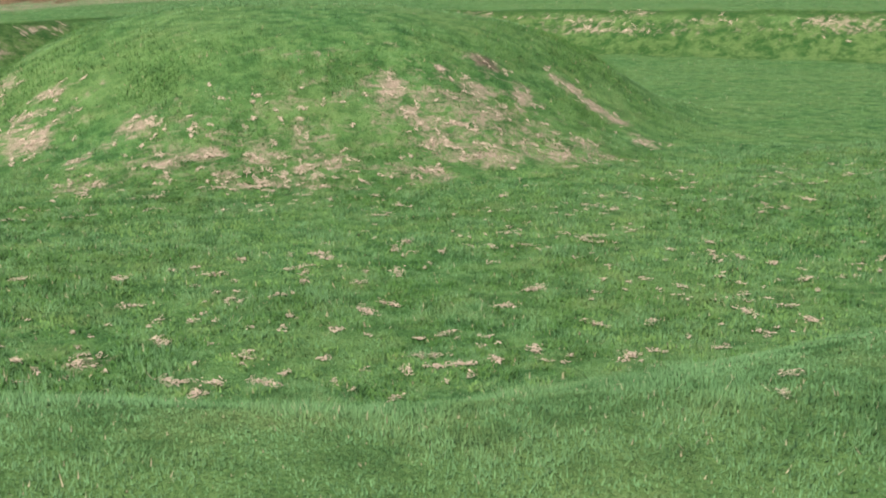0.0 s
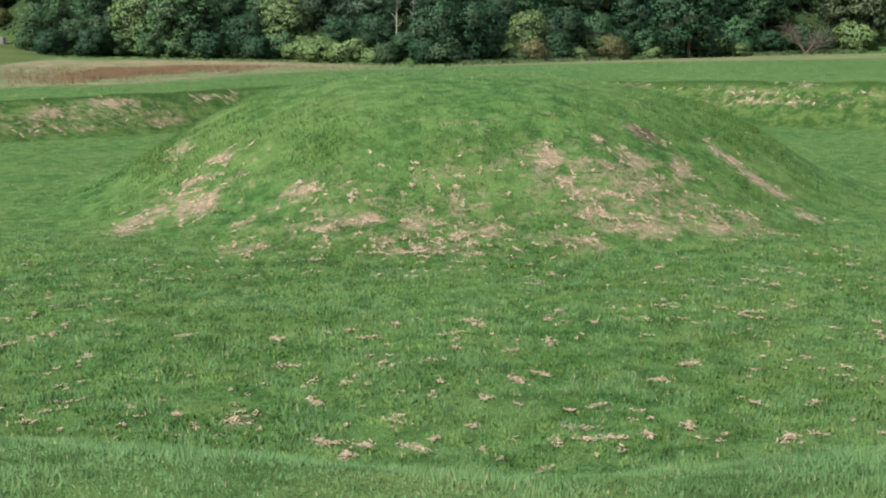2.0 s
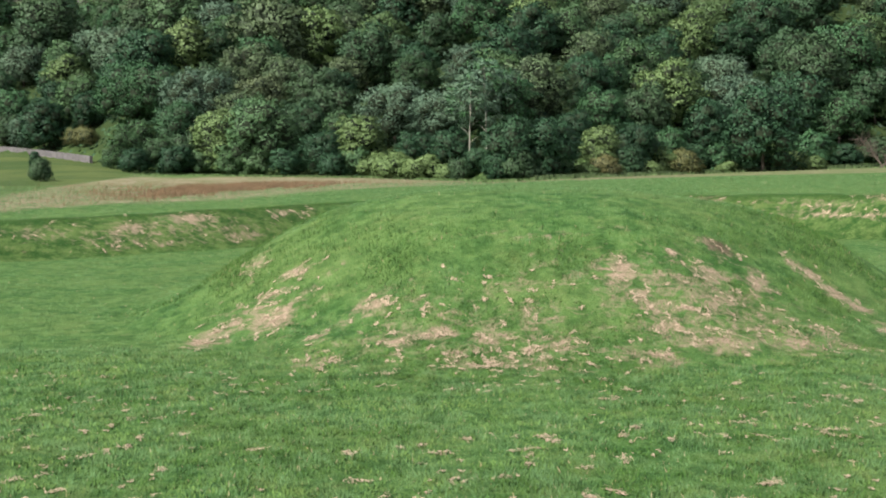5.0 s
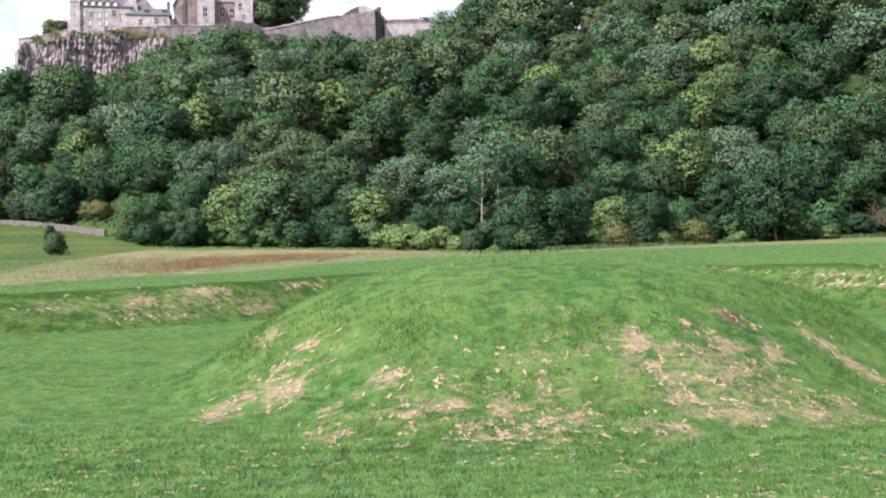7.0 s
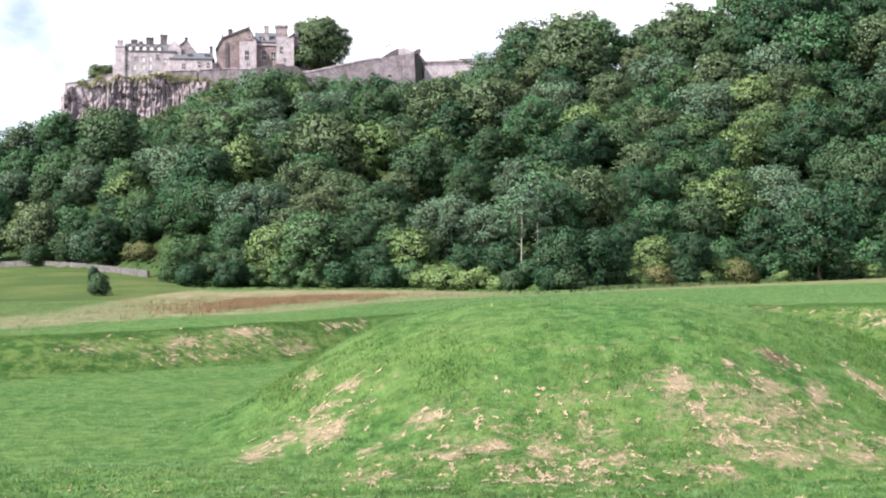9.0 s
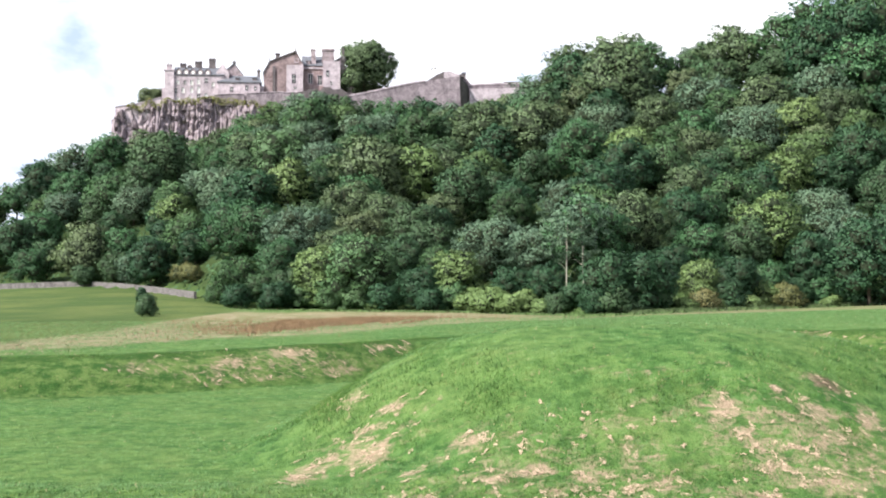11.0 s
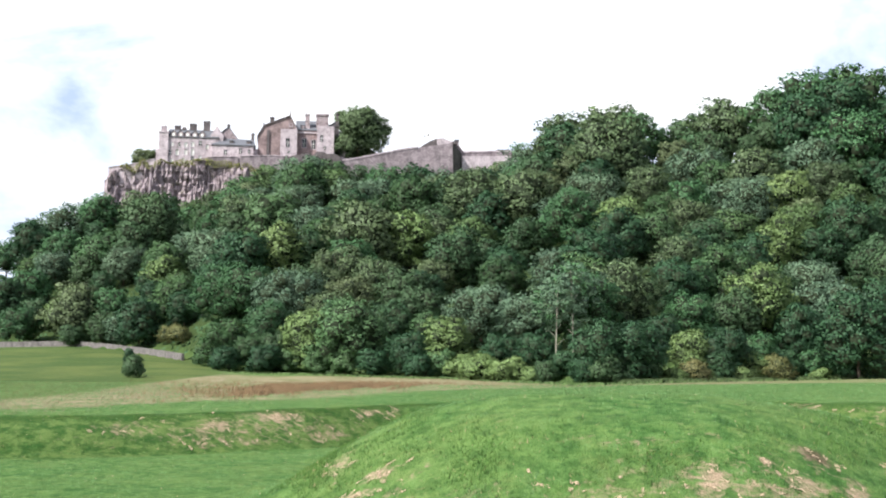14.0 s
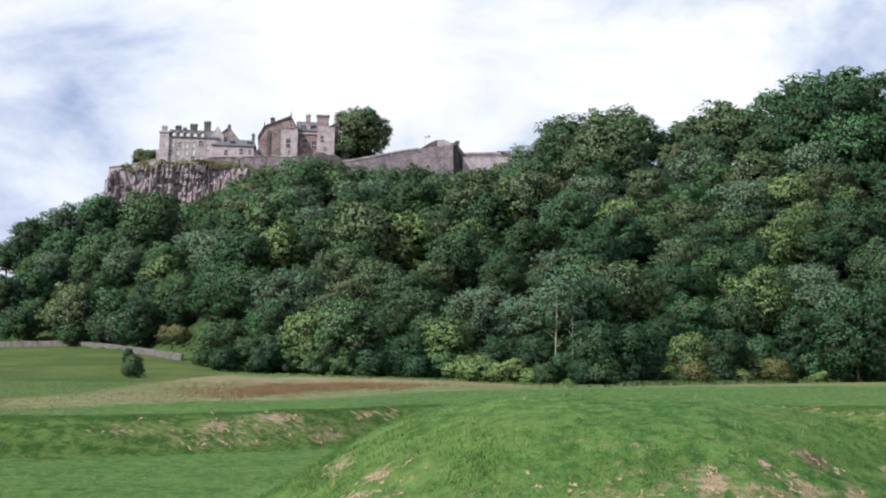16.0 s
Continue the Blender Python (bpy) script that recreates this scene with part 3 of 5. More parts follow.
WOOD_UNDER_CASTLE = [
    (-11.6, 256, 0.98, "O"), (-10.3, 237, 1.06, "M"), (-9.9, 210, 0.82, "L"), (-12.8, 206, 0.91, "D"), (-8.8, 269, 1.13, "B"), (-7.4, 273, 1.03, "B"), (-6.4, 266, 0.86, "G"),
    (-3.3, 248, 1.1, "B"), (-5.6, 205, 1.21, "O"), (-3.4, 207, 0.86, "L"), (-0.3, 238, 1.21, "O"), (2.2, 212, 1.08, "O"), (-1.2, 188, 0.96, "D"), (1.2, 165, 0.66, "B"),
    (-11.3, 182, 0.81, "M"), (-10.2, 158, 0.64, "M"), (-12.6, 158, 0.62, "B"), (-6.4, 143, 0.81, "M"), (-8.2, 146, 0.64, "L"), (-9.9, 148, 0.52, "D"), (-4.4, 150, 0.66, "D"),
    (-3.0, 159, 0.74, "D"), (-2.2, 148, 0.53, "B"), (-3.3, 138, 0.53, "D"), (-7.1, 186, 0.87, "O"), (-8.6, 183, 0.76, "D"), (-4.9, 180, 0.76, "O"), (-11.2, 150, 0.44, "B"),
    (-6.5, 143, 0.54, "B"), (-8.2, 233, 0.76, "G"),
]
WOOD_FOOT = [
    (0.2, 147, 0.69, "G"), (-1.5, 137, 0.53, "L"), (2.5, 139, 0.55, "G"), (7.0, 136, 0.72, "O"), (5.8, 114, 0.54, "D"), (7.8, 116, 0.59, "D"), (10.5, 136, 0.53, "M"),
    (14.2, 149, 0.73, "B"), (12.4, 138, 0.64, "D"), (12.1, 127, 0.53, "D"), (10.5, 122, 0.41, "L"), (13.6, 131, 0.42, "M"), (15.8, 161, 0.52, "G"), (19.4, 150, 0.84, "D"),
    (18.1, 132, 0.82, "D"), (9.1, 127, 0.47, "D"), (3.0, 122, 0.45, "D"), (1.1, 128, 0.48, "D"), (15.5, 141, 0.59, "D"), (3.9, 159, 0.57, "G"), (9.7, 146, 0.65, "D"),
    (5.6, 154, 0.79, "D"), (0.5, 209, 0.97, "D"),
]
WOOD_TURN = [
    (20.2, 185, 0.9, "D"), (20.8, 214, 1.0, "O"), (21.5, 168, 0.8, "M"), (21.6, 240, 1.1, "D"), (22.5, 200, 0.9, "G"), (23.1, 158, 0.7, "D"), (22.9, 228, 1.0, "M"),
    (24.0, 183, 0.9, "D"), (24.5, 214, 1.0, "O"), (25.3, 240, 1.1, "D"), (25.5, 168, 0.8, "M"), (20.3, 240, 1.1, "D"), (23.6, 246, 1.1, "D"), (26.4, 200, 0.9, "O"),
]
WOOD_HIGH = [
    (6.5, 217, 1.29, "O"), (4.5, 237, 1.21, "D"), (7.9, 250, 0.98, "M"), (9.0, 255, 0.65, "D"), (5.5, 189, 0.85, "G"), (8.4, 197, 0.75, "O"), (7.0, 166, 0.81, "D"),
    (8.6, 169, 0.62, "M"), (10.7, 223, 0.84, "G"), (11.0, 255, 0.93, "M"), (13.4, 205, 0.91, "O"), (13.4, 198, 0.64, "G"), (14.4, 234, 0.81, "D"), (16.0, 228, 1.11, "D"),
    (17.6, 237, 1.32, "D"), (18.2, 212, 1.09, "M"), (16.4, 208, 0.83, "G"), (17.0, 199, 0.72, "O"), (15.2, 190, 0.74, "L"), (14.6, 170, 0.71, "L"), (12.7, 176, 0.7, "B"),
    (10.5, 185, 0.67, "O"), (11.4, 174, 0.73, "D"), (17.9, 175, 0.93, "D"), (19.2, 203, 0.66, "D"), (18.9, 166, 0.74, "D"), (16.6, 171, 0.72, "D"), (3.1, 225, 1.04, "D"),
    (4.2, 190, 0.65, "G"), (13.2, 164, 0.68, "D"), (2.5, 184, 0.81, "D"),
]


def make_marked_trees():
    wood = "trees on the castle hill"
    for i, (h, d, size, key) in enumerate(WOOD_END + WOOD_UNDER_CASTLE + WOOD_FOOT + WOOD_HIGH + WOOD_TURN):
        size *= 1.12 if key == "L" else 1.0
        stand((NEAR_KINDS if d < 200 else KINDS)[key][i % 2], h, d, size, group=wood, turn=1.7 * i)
    stand(BIRCH, 3.9, 121, 0.78, name="birch_tree", label="thin-leaved tree with a pale bare trunk", group="pale-trunked trees", turn=0.5)
    stand(BIRCH, 4.75, 122, 0.82, name="birch_tree", label="thin-leaved tree with a pale bare trunk", group="pale-trunked trees", turn=2.5)
    edge = "shrubs at the wood's edge"
    for h, d, k, s, q in ((0.1, 125, SHRUB, 0.95, 1.0), (1.6, 122, SHRUB, 0.9, 0.95), (2.9, 118, SHRUB, 0.62, 0.9), (10.9, 119, SHRUB, 0.55, 0.9),
                          (12.6, 125, SHRUB, 0.6, 0.9), (16.4, 131, SHRUB, 0.5, 0.9), (20.3, 134, SHRUB, 0.6, 0.9), (9.6, 117, SHRUB, 0.5, 1.0)):
        stand(k, h, d, s, name="shrub", label="low light green shrub at the wood's edge", group=edge, squash=q, turn=h * 3)
    for h, d, s in ((14.5, 128, 0.85), (10.6, 118, 0.7)):
        stand(RUST_SHRUB, h, d, s, name="shrub", label="yellow-green shrub with rusty leaves", group=edge, turn=h)
    for h, d, s in ((-12.4, 148, 1.0), (-10.4, 144, 1.1), (-5.2, 138, 1.05), (6.3, 113, 0.95), (8.0, 116, 1.0), (-2.9, 134, 0.9), (-13.3, 166, 0.9), (5.5, 113, 0.8)):
        stand(DARK_SHRUB, h, d, s, name="shrub", label="dense dark green shrub at the wood's edge", group=edge, turn=h * 2)
    for h, d, s in ((3.5, 117, 0.75), (4.4, 117, 0.85), (5.1, 116, 0.7)):
        stand(DARK_SHRUB, h, d, s, name="shrub", label="dense dark green shrub below the pale trunks", group=edge, turn=h * 5)
    rng = np.random.default_rng(19)
    h = -11.6
    while h < 26:
        d = float(np.interp(h, HILL[:, 0], HILL[:, 1])) - rng.uniform(-1.5, 2.0)
        kind, label = ((DARK_SHRUB, "dense dark green shrub at the wood's edge"), (MID_SHRUB, "mid-green leafy shrub at the wood's edge"),
                       (SHRUB, "low light green shrub at the wood's edge"))[int(rng.choice(3, p=[0.4, 0.4, 0.2]))]
        if all((at(h, d).x - q[0]) ** 2 + (at(h, d).y - q[1]) ** 2 > 3.0 for q in TAKEN):
            stand(kind, h, d, rng.uniform(0.6, 1.15), name="shrub", label=label, group=edge, turn=h * 7)
        h += rng.uniform(0.7, 1.6)
    field = "shrubs in the field"
    stand(DARK_SHRUB, -16.7, 117, 0.54, name="shrub", label="round dark green shrub alone in the field", group=field, turn=0.4, squash=1.35)
    stand(DARK_SHRUB, -16.9, 152, 0.40, name="shrub", label="small upright dark shrub in the field", group=field, turn=3.1, squash=1.7)
    stand(DARK_SHRUB, -16.75, 226, 1.25, name="shrub", label="dark small tree beside the field wall", group=field, turn=1.4)
    stand(DARK_SHRUB, -19.6, 232, 1.3, name="shrub", label="dark small tree beside the field wall", group=field, turn=2.4)
    stand(RUST_SHRUB, -15.0, 205, 0.95, name="shrub", label="dull brownish shrub by the end of the wall", group=field, turn=0.4)
    stand(RUST_SHRUB, -14.5, 200, 0.9, name="shrub", label="dull brownish shrub by the end of the wall", group=field, turn=2.4)


def make_woods():
    rng = np.random.default_rng(7)
    made = list(TAKEN)
    count, tries = 0, 0
    # the row against the sky
    h = -25.0
    while h < 25:
        d1 = float(np.interp(h, HILL[:, 0], HILL[:, 3]))
        d = d1 + rng.uniform(-4, 3)
        x, y = d * math.sin(radians(h)), d * math.cos(radians(h))
        z = ground_z(x, y)
        kind = KINDS["DMOGDB"[int(rng.integers(6))]][int(rng.integers(2))]
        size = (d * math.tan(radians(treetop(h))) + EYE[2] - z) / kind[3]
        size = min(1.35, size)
        if all((x - q[0]) ** 2 + (y - q[1]) ** 2 > (0.10 * kind[2] * size + 0.5 * q[2]) ** 2 for q in TAKEN):
            tree(kind, (x, y, z - 0.2), size, rng.uniform(0, math.tau))
            made.append((x, y, 0.28 * kind[2] * size))
            count += 1
        h += math.degrees(kind[2] * size * 0.62 / d)
    while count < 150 and tries < 16000:
        tries += 1
        h = rng.uniform(-25, 24)
        d0, z0, d1, z1 = [float(np.interp(h, HILL[:, 0], HILL[:, i])) for i in (1, 2, 3, 4)]
        last = d1 + (3 if h > 2.5 or h < -18 else 0)
        d = math.sqrt(rng.uniform((d0 + 2) ** 2, last ** 2))
        x, y = d * math.sin(radians(h)), d * math.cos(radians(h))
        kind = (NEAR_KINDS if d < 190 else KINDS)[str(rng.choice(list("DMGOBL"), p=[0.36, 0.22, 0.08, 0.14, 0.16, 0.04]))][int(rng.integers(2))]
        z = ground_z(x, y)
        side = math.degrees(3.0 / d)
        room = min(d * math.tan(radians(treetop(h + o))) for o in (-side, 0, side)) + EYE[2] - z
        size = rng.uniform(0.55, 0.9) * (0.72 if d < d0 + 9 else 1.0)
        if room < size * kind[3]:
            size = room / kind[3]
        if size < 0.42:
            continue
        reach = 0.30 * kind[2] * size
        if any((x - q[0]) ** 2 + (y - q[1]) ** 2 < (reach + q[2]) ** 2 for q in made):
            continue
        made.append((x, y, reach))
        count += 1
        tree(kind, (x, y, z - 0.2), size, rng.uniform(0, math.tau))


def make_wood_end():
    """The wood's edge where it bends round to the side."""
    rng = np.random.default_rng(23)
    for i in range(16):
        h = 25.0 + 0.9 * i
        d = float(np.interp(h, HILL[:, 0], HILL[:, 1])) + rng.uniform(3, 14)
        stand(NEAR_KINDS["DMBOGD"[int(rng.integers(6))]][i % 2], h, d, rng.uniform(0.7, 1.0), group="trees on the castle hill", turn=i * 1.3)
    p = at(23.4, 136)
    dead = tagged(empty("dead_tree", (p.x, p.y, p.z)), "fallen dead tree with bare dark grey twigs", "tree")
    dead.rotation_euler = (0.5, 0.9, 0.6)
    for i in range(5):
        ob = new("branch", trunk_mesh("branch", 95 + i, 4.5, 0.07, BARK, 40, 1.3))
        ob.parent, ob.rotation_euler, ob.location = dead, (0.5 * i - 0.4, 0.3 * i, i), (0, 0, 0.25)


make_marked_trees()
make_wood_end()
make_woods()


# ---- castle: x runs along its front, y away from the field, on the crag ----
def box_bm(x0, x1, y0, y1, z0, z1, bm=None):
    bm = bm or bmesh.new()
    made = bmesh.ops.create_cube(bm, size=1.0)["verts"]
    for v in made:
        v.co = Vector((x0 if v.co.x < 0 else x1, y0 if v.co.y < 0 else y1, z0 if v.co.z < 0 else z1))
    return bm


def prism_bm(outline, y0, y1, bm=None):
    """An upright outline of (x, z), drawn back from y0 to y1."""
    bm = bm or bmesh.new()
    front = [bm.verts.new((x, y0, z)) for x, z in outline]
    back = [bm.verts.new((x, y1, z)) for x, z in outline]
    bm.faces.new(front)
    bm.faces.new(back[::-1])
    for i in range(len(outline)):
        j = (i + 1) % len(outline)
        bm.faces.new((front[j], front[i], back[i], back[j]))
    bmesh.ops.recalc_face_normals(bm, faces=bm.faces)
    return bm


def facade_bm(x0, x1, y, z0, z1, holes, depth=0.45):
    """A front wall with openings (x, z, width, height) that go in."""
    bm = bmesh.new()
    cuts_x = sorted({x0, x1, *[h[0] - h[2] / 2 for h in holes], *[h[0] + h[2] / 2 for h in holes]})
    cuts_z = sorted({z0, z1, *[h[1] - h[3] / 2 for h in holes], *[h[1] + h[3] / 2 for h in holes]})
    for xa, xb in zip(cuts_x, cuts_x[1:]):
        for za, zb in zip(cuts_z, cuts_z[1:]):
            mx, mz = (xa + xb) / 2, (za + zb) / 2
            if any(abs(mx - h[0]) < h[2] / 2 and abs(mz - h[1]) < h[3] / 2 for h in holes):
                continue
            bm.faces.new([bm.verts.new(c) for c in ((xa, y, za), (xb, y, za), (xb, y, zb), (xa, y, zb))])
    for hx, hz, w, h in holes:
        ring = [(hx - w / 2, hz - h / 2), (hx + w / 2, hz - h / 2), (hx + w / 2, hz + h / 2), (hx - w / 2, hz + h / 2)]
        for (ax, az), (bx, bz) in zip(ring, ring[1:] + ring[:1]):
            bm.faces.new([bm.verts.new(c) for c in ((ax, y, az), (ax, y + depth, az), (bx, y + depth, bz), (bx, y, bz))])
    bmesh.ops.remove_doubles(bm, verts=bm.verts, dist=0.001)
    return bm


def roof_bm(x0, x1, y0, y1, eaves, ridge, hip0=0.0, hip1=0.0, over=0.25, thick=0.22):
    """A pitched roof along x; hip0 and hip1 draw the ridge in at the ends."""
    bm = bmesh.new()
    ym = (y0 + y1) / 2
    low = [(x0 - over, y0 - over), (x1 + over, y0 - over), (x1 + over, y1 + over), (x0 - over, y1 + over)]
    base = [bm.verts.new((x, y, eaves)) for x, y in low]
    foot = [bm.verts.new((x, y, eaves - thick)) for x, y in low]
    a, b = bm.verts.new((x0 - (over if not hip0 else 0) + hip0, ym, ridge)), bm.verts.new((x1 + (over if not hip1 else 0) - hip1, ym, ridge))
    bm.faces.new((base[0], base[1], b, a))
    bm.faces.new((base[2], base[3], a, b))
    bm.faces.new((base[1], base[2], b))
    bm.faces.new((base[3], base[0], a))
    for i in range(4):
        j = (i + 1) % 4
        bm.faces.new((foot[i], foot[j], base[j], base[i]))
    bm.faces.new(foot[::-1])
    return bm


def window(parent, x, y, z, w, h, pane, frame_mat):
    """Stone surround a little proud, pane set back, one mullion and one transom."""
    bm = bmesh.new()
    t = 0.22
    box_bm(x - w / 2 - t, x - w / 2, y - 0.06, y + 0.2, z - h / 2 - t, z + h / 2 + t, bm)
    box_bm(x + w / 2, x + w / 2 + t, y - 0.06, y + 0.2, z - h / 2 - t, z + h / 2 + t, bm)
    box_bm(x - w / 2, x + w / 2, y - 0.06, y + 0.2, z + h / 2, z + h / 2 + t, bm)
    box_bm(x - w / 2, x + w / 2, y - 0.08, y + 0.2, z - h / 2 - t, z - h / 2, bm)
    win = part("window", bm, frame_mat, parent)
    part("pane", box_bm(x - w / 2, x + w / 2, y + 0.16, y + 0.22, z - h / 2, z + h / 2), pane, win)
    bars = box_bm(x - 0.05, x + 0.05, y + 0.11, y + 0.16, z - h / 2, z + h / 2)
    box_bm(x - w / 2, x - 0.05, y + 0.11, y + 0.16, z - 0.05, z + 0.05, bars)
    box_bm(x + 0.05, x + w / 2, y + 0.11, y + 0.16, z - 0.05, z + 0.05, bars)
    part("glazing_bar", bars, WHITE_PAINT, win)


def chimney(parent, x0, x1, y0, y1, z0, z1, pots=2, mat=None):
    bm = box_bm(x0, x1, y0, y1, z0, z1 - 0.35)
    box_bm(x0 - 0.12, x1 + 0.12, y0 - 0.12, y1 + 0.12, z1 - 0.35, z1 - 0.12, bm)
    stack = part("chimney", bm, mat or DARK_STONE, parent)
    for i in range(pots):
        px = x0 + (x1 - x0) * (i + 0.5) / pots
        pb = bmesh.new()
        bmesh.ops.create_cone(pb, cap_ends=True, segments=8, radius1=0.17, radius2=0.13, depth=0.5, matrix=Matrix.Translation((px, (y0 + y1) / 2, z1 + 0.1)))
        part("chimney_pot", pb, DARK_STONE, stack)


DARK_STONE = stone_material("sooty_stone", (0.075, 0.064, 0.066), (0.165, 0.142, 0.140))
WHITE_PAINT = plain_material("white_paint", (0.75, 0.74, 0.70), 0.6, 0.08)
glass, tr, b = material("dark_glass", 0.15)
b.inputs["Base Color"].default_value = (0.03, 0.035, 0.04, 1)
DARK_GLASS = glass
# off-white: the flag's cloth, and sky reflection painted on window panes
OFF_WHITE = plain_material("off_white", (0.82, 0.80, 0.76), 0.5, 0.06)
SHADED_MOSSY_STONE = stone_material("shaded_mossy_stone", (0.035, 0.035, 0.032), (0.09, 0.085, 0.07))
FRONT = pose(330 * math.sin(radians(-10)), 330 * math.cos(radians(-10)), 0, 0, 0, 10)


def castle_thing(name, label, category):
    ob = empty(name)
    ob.matrix_basis = FRONT
    return tagged(ob, label, category)


def make_old_building():
    k = castle_thing("castle_building", "long pale stone castle range with dormers and chimneys", "building")
    wins = [(-30.7, 61.6, 0.7, 1.5), (-28.8, 61.7, 0.9, 1.6), (-26.4, 63.9, 0.9, 1.5), (-24.5, 64.2, 0.9, 1.5), (-22.4, 64.6, 0.9, 1.5), (-26.4, 61.8, 0.9, 1.5),
            (-24.5, 61.9, 0.9, 2.0), (-26.9, 59.6, 1.0, 1.2), (-24.5, 60.0, 0.9, 1.2), (-22.4, 60.3, 0.9, 1.3), (-30.2, 59.2, 0.9, 1.2), (-30.2, 64.0, 0.7, 1.3),
            (-28.3, 64.0, 0.7, 1.3), (-20.4, 63.6, 0.8, 1.3)]
    part("wall", facade_bm(-31.3, -18.0, 0, 56, 66.3, wins), PALE_STONE, k)
    part("wall", box_bm(-31.3, -18.0, 0.5, 9, 56, 66.2), PALE_STONE, k)
    for i, (x, z, w, h) in enumerate(wins):
        window(k, x, 0, z, w, h, OFF_WHITE if i % 4 else DARK_GLASS, PALE_STONE)
    part("roof", roof_bm(-31.3, -17.5, 0, 9, 66.35, 69.2), SLATE, k)
    # stair tower at the end, stepped back on its left
    bm = box_bm(-33.9, -31.3, -0.5, 7, 56, 67.2)
    box_bm(-34.05, -31.15, -0.65, 7.15, 67.2, 67.6, bm)
    box_bm(-34.7, -33.9, 0.5, 6, 56, 62.5, bm)
    part("tower", bm, PALE_STONE, k)
    chimney(k, -33.5, -32.0, 1, 2.4, 67.6, 69.4, 2, PALE_STONE)
    for x in (-29.9, -27.9, -26.0, -24.0, -21.9):
        bm = prism_bm([(x - 0.75, 66.0), (x + 0.75, 66.0), (x + 0.75, 67.3), (x, 68.0), (x - 0.75, 67.3)], -0.15, 2.6)
        d = part("dormer", bm, STONE, k)
        part("pane", box_bm(x - 0.34, x + 0.34, -0.2, -0.15, 66.2, 67.2), OFF_WHITE, d)
        part("dormer_roof", prism_bm([(x - 0.95, 67.25), (x, 68.15), (x + 0.95, 67.25), (x, 68.0)], -0.3, 2.8), SLATE, d)
    for x0, x1, z in ((-30.0, -28.3, 70.2), (-27.8, -26.8, 69.6), (-25.8, -23.8, 70.9), (-21.9, -20.0, 71.8)):
        chimney(k, x0, x1, 3.9, 5.1, 67.5, z, 3)
    # cross range with a steep gable
    part("gable", prism_bm([(-19.6, 57), (-12.2, 57), (-12.2, 66.8), (-14.7, 70.1), (-19.6, 66.0)], 3.0, 14), STONE, k)
    part("gable_roof", prism_bm([(-19.9, 65.95), (-14.7, 70.4), (-11.9, 66.75), (-12.1, 66.65), (-14.7, 70.05), (-19.7, 65.75)], 2.8, 14.2), SLATE, k)
    part("gable", prism_bm([(-19.6, 57), (-16.0, 57), (-16.0, 66.9), (-17.8, 69.9), (-19.6, 66.9)], 0.2, 9.2), PALE_STONE, k)
    chimney(k, -15.1, -14.3, 3.2, 4.4, 69.6, 71.0, 1)
    window(k, -17.9, 0.2, 64.4, 0.8, 1.5, OFF_WHITE, PALE_STONE)


def make_low_house():
    k = castle_thing("castle_house", "low pale stone house with a hipped slate roof", "building")
    wins = [(-15.2, 61.9, 0.9, 1.5), (-11.0, 62.4, 0.8, 1.6), (-8.6, 62.3, 0.7, 1.4)]
    part("wall", facade_bm(-19.0, -7.4, -1.6, 56, 64.1, wins), PALE_STONE, k)
    part("wall", box_bm(-19.0, -7.4, -1.1, 6, 56, 64.0), PALE_STONE, k)
    part("wall", box_bm(-7.4, -6.2, 0.5, 6, 56, 63.4), PALE_STONE, k)
    for x, z, w, h in wins:
        window(k, x, -1.6, z, w, h, DARK_GLASS, PALE_STONE)
    part("roof", roof_bm(-19.0, -7.0, -1.6, 6, 64.15, 66.5, 4.0, 0.5), SLATE, k)
    for x in (-13.6, -8.8):
        d = part("dormer", box_bm(x - 0.55, x + 0.55, -0.9, 0.9, 64.3, 65.5), DARK_STONE, k)
        part("dormer_roof", roof_bm(x - 0.55, x + 0.55, -0.9, 0.9, 65.5, 65.9, over=0.12, thick=0.1), SLATE, d)
    chimney(k, -8.1, -7.3, 1.6, 2.6, 66.0, 68.3, 1)


